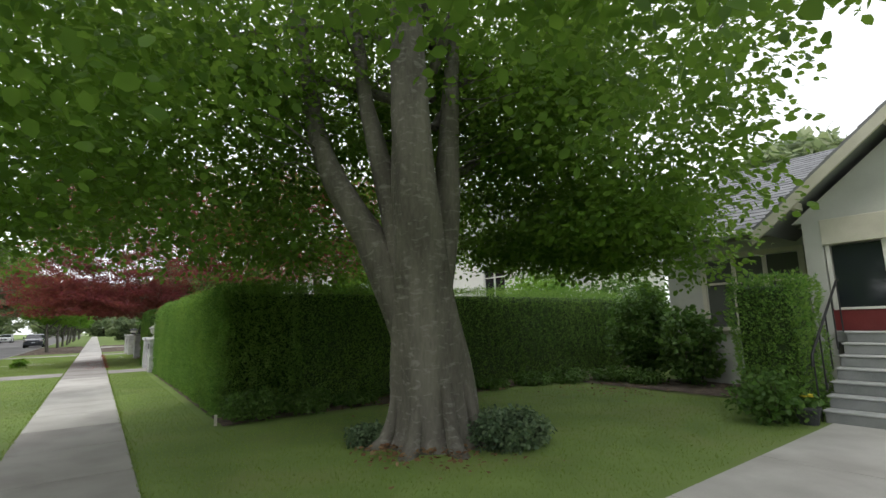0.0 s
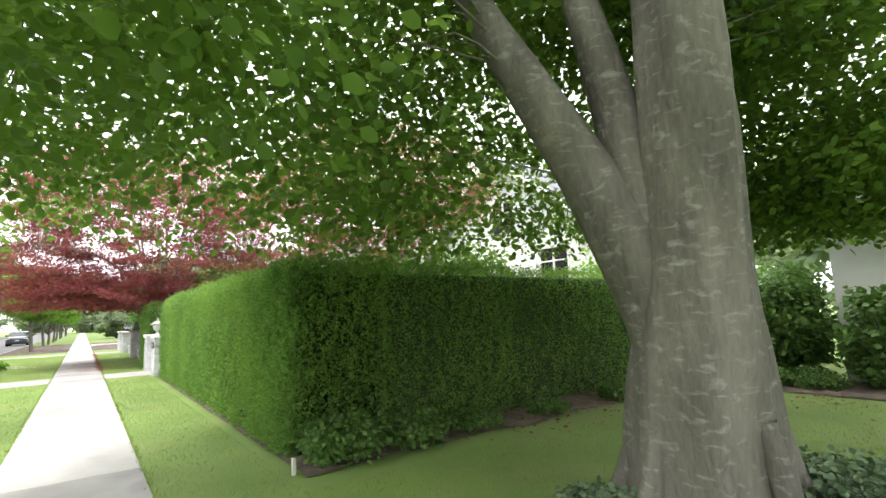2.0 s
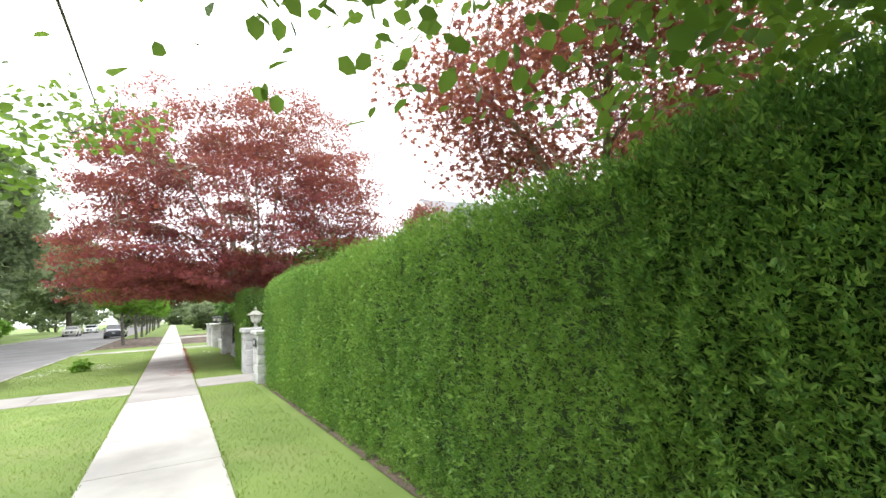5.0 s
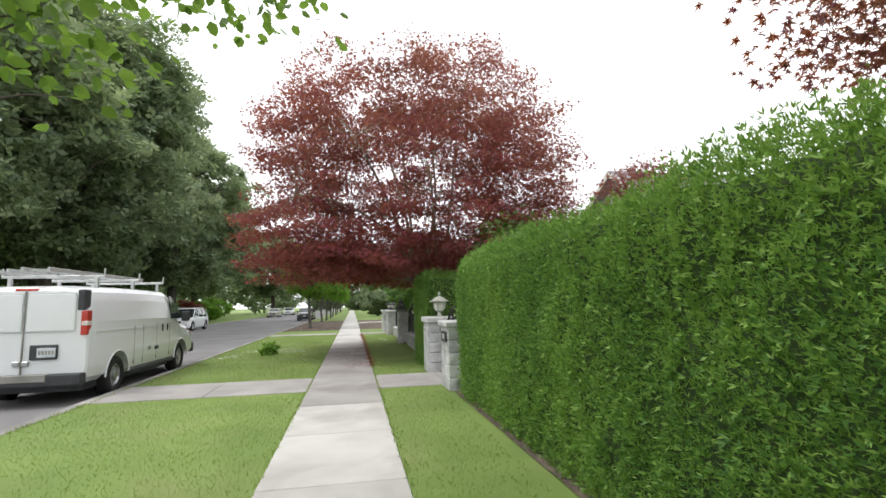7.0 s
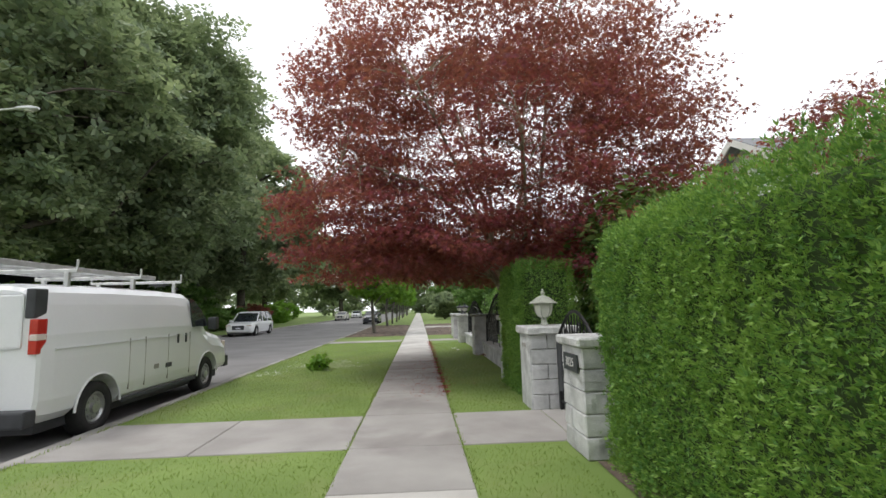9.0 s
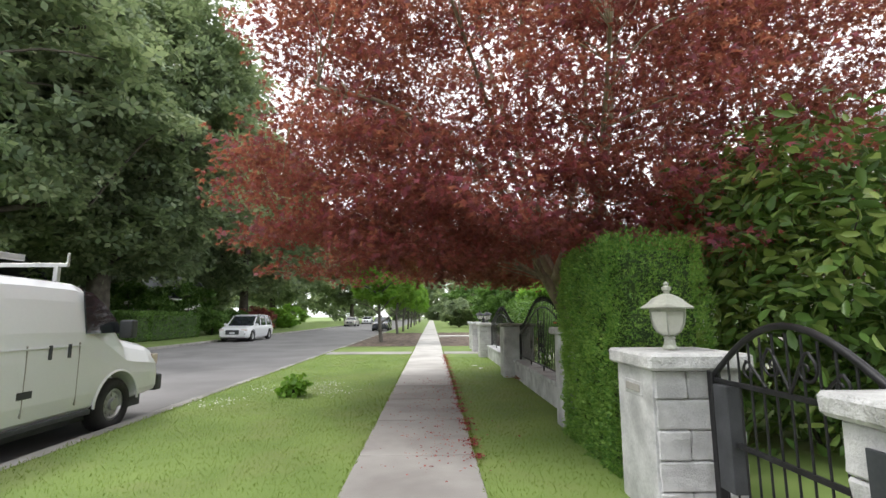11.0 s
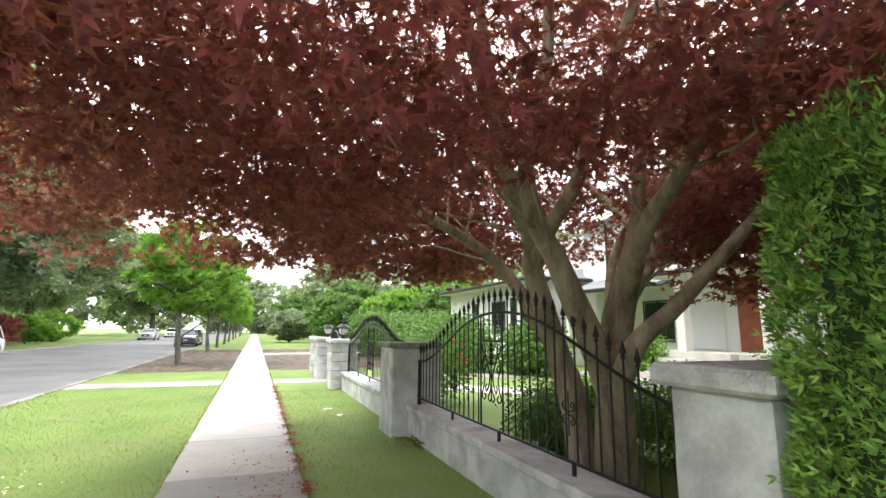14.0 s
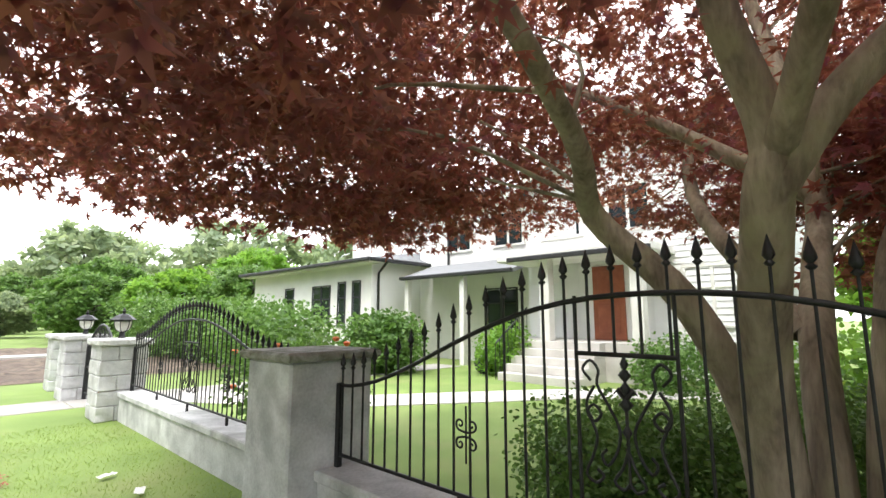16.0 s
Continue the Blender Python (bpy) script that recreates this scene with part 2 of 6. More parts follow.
def oblong():
    V = [(0, 0, 0), (0.30, 0.17, 0.05), (0.72, 0.19, 0.03), (1, 0, -0.10), (0.72, -0.19, 0.03), (0.30, -0.17, 0.05)]
    return np.array(V), np.array([(0, 3, 2, 1), (0, 5, 4, 3)])


def palmate():
    """A star of five pointed lobes, one triangle each."""
    V, F = [], []
    for a, ln in zip((-105, -52, 0, 52, 105), (0.46, 0.60, 0.70, 0.60, 0.46)):
        a = radians(a)
        c, s = math.cos(a), math.sin(a)
        b = len(V)
        for u, w in ((0.04, 0.24), (0.04, -0.24), (1.0, 0.0)):
            V.append((ln * u * c - ln * w * s, ln * u * s + ln * w * c, -0.10 * u))
        F.append((b, b + 1, b + 2))
    return np.array(V), np.array(F)


def pair():
    """Two narrow needled sprigs from one foot."""
    V, F = [], []
    for a, ln, z in ((0.28, 1.0, 0.12), (-0.42, 0.85, -0.08)):
        b = len(V)
        c, s = math.cos(a), math.sin(a)
        for u, w in ((0, 0.0), (0.45, 0.13), (1.0, 0.0), (0.45, -0.13)):
            V.append((ln * u * c - w * s, ln * u * s + w * c, z * u))
        F.append((b, b + 1, b + 2, b + 3))
    return np.array(V), np.array(F)


def blade():
    return np.array([(0, 0.10, 0), (0, -0.10, 0), (0.55, -0.07, 0.05), (1.0, 0.0, 0.18)]), np.array([(0, 1, 2, 3)])


def clump():
    """A tuft of four broad leaves for trees that stay far off."""
    V, F = [], []
    for a, z in ((0.2, 0.2), (1.7, -0.1), (3.4, 0.25), (4.8, -0.2)):
        b = len(V)
        c, s = math.cos(a), math.sin(a)
        for u, w in ((0.05, 0.0), (0.55, 0.27), (1.0, 0.0), (0.55, -0.27)):
            V.append((u * c - w * s, u * s + w * c, z * u))
        F.append((b, b + 1, b + 2, b + 3))
    return np.array(V), np.array(F)


def scatter(name, P, D, N, S, shape, mat, parent=None, label=""):
    """One mesh of many leaves: at P, pointing along D, with face normals near N, S long."""
    T, Q = shape
    D = D / np.linalg.norm(D, axis=1, keepdims=True)
    B = np.cross(N, D)
    B /= np.linalg.norm(B, axis=1, keepdims=True) + 1e-9
    U = np.cross(D, B)
    V = P[:, None, :] + S[:, None, None] * (T[None, :, 0:1] * D[:, None, :] + T[None, :, 1:2] * B[:, None, :] + T[None, :, 2:3] * U[:, None, :])
    F = Q[None] + (np.arange(len(P)) * len(T))[:, None, None]
    return link_mesh(name, np_mesh(name, V.reshape(-1, 3), F.reshape(-1, Q.shape[1])), mat, parent, label)


def leaves_at(C, n, spread, flat, size, seed, up=0.9, droop=0.25):
    """n leaves round each clump centre C: positions, directions, normals, sizes."""
    g = np.random.default_rng(seed)
    k = len(C)
    spread = np.broadcast_to(np.asarray(spread, float), (k,))
    off = np.clip(g.normal(size=(k, n, 3)), -1.5, 1.5) * 0.5
    off[..., 2] *= flat
    P = (C[:, None, :] + off * spread[:, None, None]).reshape(-1, 3)
    D = off.reshape(-1, 3) * np.array([1, 1, 0.3]) + g.normal(size=(k * n, 3)) * 0.35
    D[:, 2] -= droop
    N = g.normal(size=(k * n, 3)) * 0.55 + np.array([0, 0, up])
    S = size * g.uniform(0.6, 1.25, k * n)
    return P, D, N, S


def crown_points(n, centre, radii, seed, shell=0.55, low=None):
    """Clump centres in an ellipsoid, most of them towards its outside, none under low(x, y)."""
    g = np.random.default_rng(seed)
    out = []
    while len(out) < n:
        v = g.normal(size=3)
        v /= np.linalg.norm(v)
        r = g.uniform(shell ** 3, 1) ** (1 / 3) if g.random() < 0.75 else g.random() ** (1 / 3)
        q = np.array(centre) + v * r * np.array(radii)
        if low is not None and q[2] < low(q[0], q[1]):
            continue
        out.append(q)
    return np.array(out)


def twigs(geo, limbs, C, share, seed, r0=0.03, n=4, reach=1e9):
    """Thin branches from the nearest limb points to some of the clump centres."""
    g = np.random.default_rng(seed)
    L = np.array([tuple(q) for q in limbs])
    for c in C[g.random(len(C)) < share]:
        d = np.linalg.norm(L - c, axis=1) + np.maximum(0, L[:, 2] - c[2] + 0.3) * 1.5
        a = L[np.argmin(d)]
        if np.linalg.norm(a - c) > reach:
            continue
        m = (a + c) / 2 + np.array([0, 0, 0.12 * np.linalg.norm(c - a)]) + g.normal(size=3) * 0.15
        tube(geo, spline([a, m, c], 3), np.linspace(r0, r0 * 0.25, 7), n)


def geo_mesh(name, geo, mat, parent, label="", smooth=True):
    V, F = geo
    return link_mesh(name, np_mesh(name, V, F), mat, parent, label, smooth)

# ---- ground, road, pavement ----
bm = bmesh.new()
prof = [(-700, 0), (-13.78, 0), (-13.78, -0.16), (-4.12, -0.16), (-4.12, 0), (700, 0)]
rows_y = [-700, 700]
ring = [[bm.verts.new((x, y, z)) for x, z in prof] for y in rows_y]
for i in range(len(prof) - 1):
    bm.faces.new((ring[0][i], ring[0][i + 1], ring[1][i + 1], ring[1][i]))
tagged(part("ground", bm, M["grass"]), "short mown green lawn and verges", "lawn", kind="structure")
tagged(part("road", box(-13.6, -4.3, -60, 330, -0.155, -0.115), M["asphalt"]), "worn pale grey asphalt street", "road", kind="structure")


def kerb_line(x0, x1):
    k = thing("kerb", label="worn concrete kerb along the street edge", category="kerb", kind="structure")
    ln = 3.0
    me = None
    y = -12.0
    while y < 110:
        if me is None:
            ob = part("kerb_stone", box(x0, x1, 0.006, ln - 0.006, -0.155, 0.01, 0.02, 2), M["kerb"], k)
            me = ob.data
        else:
            ob = link_mesh("kerb_stone", me, None, k)
        ob.location.y = y
        y += ln
    for y0, y1 in ((-60, -12), (110, 330)):
        part("kerb_run", box(x0, x1, y0, y1, -0.155, 0.01, 0.02, 2), M["kerb"], k)


kerb_line(-4.31, -4.115)
kerb_line(-13.785, -13.6)

# pavement: separate slabs over a dark bed, with open joints
XL, XR = -0.68, 0.56
JOINTS = [17.96 - 1.64 * k for k in range(13, 0, -1)] + [17.96, 19.25, 20.85] + [20.85 + 1.72 * k for k in range(1, 31)]
walkway = thing("pavement", label="pale concrete pavement of jointed slabs", category="pavement", kind="structure")
part("bed", box(XL + 0.02, XR - 0.02, -14, 190, -0.02, 0.002), M["joint"], walkway)
for a, b in zip(JOINTS[:-1], JOINTS[1:]):
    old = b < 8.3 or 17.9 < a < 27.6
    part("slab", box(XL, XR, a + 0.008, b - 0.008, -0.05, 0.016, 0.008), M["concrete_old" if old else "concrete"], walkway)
part("slab_run", box(XL, XR, JOINTS[-1] + 0.01, 330, -0.05, 0.016, 0.008), M["concrete"], walkway)
part("slab_run", box(XL, XR, -60, JOINTS[0] - 0.01, -0.05, 0.016, 0.008), M["concrete"], walkway)


def crossing(y0, y1, x_in, label):
    w = thing("path", label=label, category="path", kind="structure")
    cuts = [-4.11, -2.4, XL - 0.012]
    for a, b in zip(cuts[:-1], cuts[1:]):
        part("slab", box(a + 0.006, b - 0.006, y0 + 0.01, y1 - 0.01, -0.05, 0.013, 0.008), M["concrete_old"], w)
    cuts = [XR + 0.012, 1.85, 3.4, x_in]
    for a, b in zip(cuts[:-1], cuts[1:]):
        part("slab", box(a + 0.006, b - 0.006, y0 + 0.01, y1 - 0.01, -0.05, 0.013, 0.008), M["concrete_old"], w)


crossing(19.25, 20.85, 9.0, "concrete path from kerb to stone-pillared gate")
crossing(36.15, 37.35, 12.0, "narrow concrete path to second gate")
# bare earth beside the pavement
for x0, x1 in ((-4.1, XL - 0.01), (XR + 0.01, 7.0)):
    part_bm = bmesh.new()
    bmesh.ops.create_grid(part_bm, x_segments=30, y_segments=70, size=0.5, matrix=Matrix.Translation(((x0 + x1) / 2, 49.5, 0.012)) @ Matrix.Diagonal((x1 - x0, 17.4, 1, 1)))
    for v in part_bm.verts:
        edge = min(v.co.x - x0, x1 - v.co.x, v.co.y - 40.8, 58.2 - v.co.y)
        v.co.z += max(0, min(1, edge / 0.4)) * (0.05 + 0.10 * noise.noise(v.co * 1.7)) if edge > 0.02 else 0
    tagged(part("bare_earth", part_bm, M["soil"], smooth=True), "freshly dug dark brown bare earth beside the pavement", "soil", kind="structure")

# ---- hedges ----
def hedge(name, runs, h, label, density, size, seed, mat="yew", fuzz=0.06):
    """A clipped hedge made of straight runs (x0, x1, y0, y1), each a rounded block: twiggy core coloured dark for the
    shade within, and a skin of sprays.
    """
    hd = thing(name, (runs[0][0], runs[0][2], 0), label, "hedge")
    ox, oy = runs[0][0], runs[0][2]
    g = np.random.default_rng(seed)
    cores = bmesh.new()
    Ps, Ns = [], []
    for x0, x1, y0, y1 in runs:
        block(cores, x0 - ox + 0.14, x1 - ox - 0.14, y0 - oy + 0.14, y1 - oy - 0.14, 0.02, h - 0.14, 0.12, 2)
        faces = [((x0, y0, 0), (0, y1 - y0, 0), (0, 0, h), (-1, 0, 0)), ((x1, y0, 0), (0, y1 - y0, 0), (0, 0, h), (1, 0, 0)),
                 ((x0, y0, 0), (x1 - x0, 0, 0), (0, 0, h), (0, -1, 0)), ((x0, y1, 0), (x1 - x0, 0, 0), (0, 0, h), (0, 1, 0)),
                 ((x0, y0, h), (x1 - x0, 0, 0), (0, y1 - y0, 0), (0, 0, 1))]
        for o, u, v, nn in faces:
            if nn[0] > 0 or (nn[1] > 0 and y1 - y0 < 1.5):
                density_here = density * 0.25
            else:
                density_here = density * (1.6 if nn[0] < 0 else 0.4 if nn[2] > 0 else 1.0)
            o, u, v, nn = (np.array(q, float) for q in (o, u, v, nn))
            k = int(density_here * np.linalg.norm(u) * np.linalg.norm(v))
            uv = g.random((k, 2))
            P = o + uv[:, :1] * u + uv[:, 1:] * v
            N = np.tile(nn, (k, 1))
            # rounded shoulders
            cx = np.minimum(np.maximum(P[:, 0], x0 + 0.22), x1 - 0.22)
            cy = np.minimum(np.maximum(P[:, 1], y0 + 0.22), y1 - 0.22)
            cz = np.minimum(P[:, 2], h - 0.22)
            c = np.stack([cx, cy, cz], 1)
            d = P - c
            ln = np.linalg.norm(d, axis=1, keepdims=True) + 1e-6
            P = c + d / ln * np.minimum(ln, 0.22)
            N = d / ln
            # drop what lies inside another run
            keep = np.ones(k, bool)
            for a0, a1, b0, b1 in runs:
                if (a0, a1, b0, b1) != (x0, x1, y0, y1):
                    keep &= ~((P[:, 0] > a0 + 0.13) & (P[:, 0] < a1 - 0.13) & (P[:, 1] > b0 + 0.13) & (P[:, 1] < b1 - 0.13) & (P[:, 2] < h - 0.05))
            Ps.append(P[keep])
            Ns.append(N[keep])
    P, N = np.concatenate(Ps), np.concatenate(Ns)
    far = (P[:, 0] > 5.5) & (g.random(len(P)) < 0.45)
    P, N = P[~far], N[~far]
    # upright tufts with dark clefts between them
    lump = np.array([noise.noise(Vector(q) * 1.1) * 0.07 + noise.noise(Vector((q[0] * 7.5, q[1] * 7.5, q[2] * 3.2))) * 0.085 + noise.noise(Vector(q) * 14.0) * 0.035 for q in P])
    P = P + N * (lump[:, None] - 0.05 + g.normal(size=(len(P), 1)) * fuzz * 0.4)
    P[:, 2] += np.where(N[:, 2] > 0.6, np.abs(g.normal(size=len(P))) * fuzz * 0.6, 0)
    D = N * 0.75 + g.normal(size=P.shape) * 0.5 + np.array([0, 0, 0.45])
    F = np.cross(D, g.normal(size=P.shape)) + N * 0.6
    S = size * g.uniform(0.6, 1.3, len(P))
    P[:, 0] -= ox
    P[:, 1] -= oy
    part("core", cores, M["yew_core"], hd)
    scatter("foliage", P, D, F, S, pair(), M[mat], hd)
    return hd


hedge("hedge", [(1.85, 3.3, 7.3, 18.5), (1.85, 14.0, 7.3, 8.7)], 2.25, "tall clipped green yew hedge turning a corner beside the pavement", 2900, 0.042, 3, fuzz=0.075)
hedge("hedge", [(1.78, 2.85, 21.75, 23.60)], 2.28, "tall clipped block of dark green hedge between stone pillars", 3000, 0.042, 4)


# ---- trees ----
def beech():
    t = thing("tree", (3.75, 3.75, 0), "large old broadleaf tree with smooth grey trunk and low spreading crown", "tree")
    off = Vector((3.75, 3.75, 0))
    geo = ([], [])
    trunk = spline([(3.70, 3.68, -0.1), (3.69, 3.67, 0.25), (3.60, 3.61, 1.0), (3.42, 3.47, 1.9), (3.28, 3.36, 3.0), (3.18, 3.33, 4.5), (3.15, 3.4, 7.0), (3.2, 3.5, 11.0)], 5)
    rad = [0.68, 0.66, 0.63, 0.60, 0.575, 0.555, 0.535, 0.52, 0.505, 0.49, 0.475, 0.455, 0.43, 0.40, 0.37, 0.35, 0.335, 0.325, 0.315, 0.31]
    rad = rad + list(np.linspace(0.30, 0.10, len(trunk) - len(rad)))
    limbs = []
    tube(geo, [q - off for q in trunk], rad, 32, 0.2)
    limbs += trunk[14:]
    # roots spreading into the lawn
    for k in range(8):
        an = 0.5 + k * 0.8
        cx, sx = math.cos(an), math.sin(an)
        pts = spline([(3.69 + 0.86 * cx, 3.67 + 0.86 * sx, -0.10), (3.69 + 0.66 * cx, 3.67 + 0.66 * sx, 0.05), (3.68 + 0.54 * cx, 3.66 + 0.54 * sx, 0.30), (3.64 + 0.44 * cx, 3.63 + 0.44 * sx, 0.75)], 4)
        tube(geo, [q - off for q in pts], np.linspace(0.12, 0.07, len(pts)), 8, 0.1)
    ways = [([(3.58, 3.64, 0.7), (3.38, 3.74, 1.45), (3.10, 3.92, 2.24), (2.96, 4.05, 2.65), (2.74, 4.15, 3.03), (2.54, 4.34, 3.54), (2.46, 4.62, 4.14), (2.48, 5.0, 5.0), (2.3, 5.4, 7.0), (2.0, 5.9, 9.0)], 0.29, 0.06),
            ([(3.30, 3.72, 2.1), (3.24, 3.84, 2.9), (3.11, 3.90, 3.5), (3.01, 4.0, 4.1), (2.95, 4.15, 4.75), (2.85, 4.4, 6.5), (2.7, 4.9, 9.0)], 0.21, 0.05),
            ([(3.66, 3.52, 1.9), (3.84, 3.50, 2.8), (3.88, 3.47, 3.6), (3.92, 3.45, 4.35), (3.99, 3.48, 4.95), (4.3, 3.7, 6.5), (4.8, 4.2, 8.6)], 0.22, 0.05)]
    ways.append(([(3.5, 3.9, 4.6), (1.8, 6.0, 5.6), (-0.6, 8.4, 5.2), (-2.2, 10.4, 4.3), (-2.0, 12.0, 3.8), (-1.5, 13.2, 3.2)], 0.08, 0.010))
    ways.append(([(-0.6, 8.4, 5.2), (-1.0, 10.8, 4.9), (-0.9, 12.8, 4.5), (-0.7, 13.8, 3.9)], 0.03, 0.006))
    ways.append(([(4.2, 3.9, 3.6), (5.6, 4.2, 4.3), (7.0, 4.5, 3.9), (8.3, 4.8, 3.1)], 0.07, 0.010))
    g = np.random.default_rng(5)
    for a in range(14):
        an = 2 * math.pi * (a * 0.382)
        z0 = 4.2 + 0.42 * a
        r1 = 6.0 - 0.18 * a + g.normal() * 0.4
        cx, sx = math.cos(an), math.sin(an)
        ways.append(([(3.78, 3.65, z0), (3.78 + 0.9 * cx, 3.65 + 0.9 * sx, z0 + 1.1), (3.78 + r1 * 0.5 * cx, 3.65 + r1 * 0.5 * sx, z0 + 1.3), (3.78 + r1 * 0.8 * cx + g.normal() * 0.3, 3.65 + r1 * 0.8 * sx + g.normal() * 0.3, z0 + 0.5), (3.78 + r1 * cx, 3.65 + r1 * sx, z0 - 0.5)], 0.07, 0.012))
    for w, r0, r1 in ways:
        pts = spline(w, 4)
        tube(geo, [q - off for q in pts], np.linspace(r0, r1, len(pts)), 10, 0.08)
        limbs += pts[3:]

    def low(x, y):
        d = math.hypot(x - 3.75, y - 3.75)
        clear = 2.45 + 0.5 * noise.noise(Vector((x * 0.5, y * 0.5, 0))) + (1.3 if d < 1.8 else 0)
        if d < 3.2 and y < 4.5 and x < 4.5:
            clear += 2.2  # open below towards the pavement
        along, aside = 0.55 * (x - 3.5) + 0.83 * (y - 3.5), 0.83 * (x - 3.5) - 0.55 * (y - 3.5)
        if -5.0 < along < 0.2 and -1.6 < aside < 0.5:
            clear = max(clear, 5.6 + 0.6 * along)  # the bole stands clear on its open side
        return clear
    C = crown_points(1150, (2.7, 4.2, 6.4), (6.5, 6.6, 5.2), 11, 0.5, low)
    C2 = crown_points(500, (2.6, 4.6, 3.3), (6.0, 5.0, 1.5), 12, 0.2, low)
    C3 = crown_points(26, (-2.9, 10.9, 3.7), (0.9, 2.2, 0.7), 13, 0.2)
    C4 = crown_points(8, (-1.85, 13.0, 3.2), (0.28, 0.5, 0.35), 16, 0.1)
    C5 = crown_points(3, (-0.85, 13.8, 3.95), (0.4, 0.3, 0.1), 17, 0.1)
    C = np.concatenate([C, C2, C3, C4, C5])
    C = C[np.array([noise.noise(Vector(q) * 0.5) > -0.34 for q in C])]
    cut = (np.abs(C[:, 0]) < 1.0) & (C[:, 2] < 2.6) | (C[:, 1] < -3.5)
    C = C[~cut]
    thin = np.random.default_rng(18).random(len(C))
    C = C[~((C[:, 0] > 5.2) & (C[:, 2] > 3.6) & (thin > 0.86))]
    thin = thin[:len(C)]
    C = C[~((C[:, 1] > 5.8) & (C[:, 0] > 1.0) & (thin < 0.55))]
    C = C[(C[:, 2] < 8.5) | (np.random.default_rng(33).random(len(C)) < 0.4)]
    fill = crown_points(170, (2.5, 5.6, 5.6), (2.8, 1.8, 1.7), 19, 0.2)
    hang = np.concatenate([crown_points(46, (7.6, 4.6, 2.95), (1.5, 1.6, 0.6), 20, 0.2), crown_points(26, (8.0, 5.9, 3.0), (2.2, 0.8, 0.5), 30, 0.2)])
    C = np.concatenate([C, fill, hang, crown_points(18, (6.9, 2.7, 3.3), (1.0, 0.8, 0.5), 27, 0.2), crown_points(190, (5.9, 3.7, 5.4), (2.4, 1.6, 1.8), 34, 0.2), crown_points(42, (7.3, 2.7, 2.75), (1.2, 1.0, 0.75), 35, 0.2)])
    C = C - np.array(off)
    twigs(geo, [q - off for q in limbs], C, 0.5, 14, 0.012, 4, 1.7)
    geo_mesh("trunk", geo, M["beech_bark"], t)
    P, D, N, S = leaves_at(C, 96, 0.84, 0.38, 0.098, 15)
    scatter("crown", P, D, N, S, ovate(), M["beech"], t)
    return t


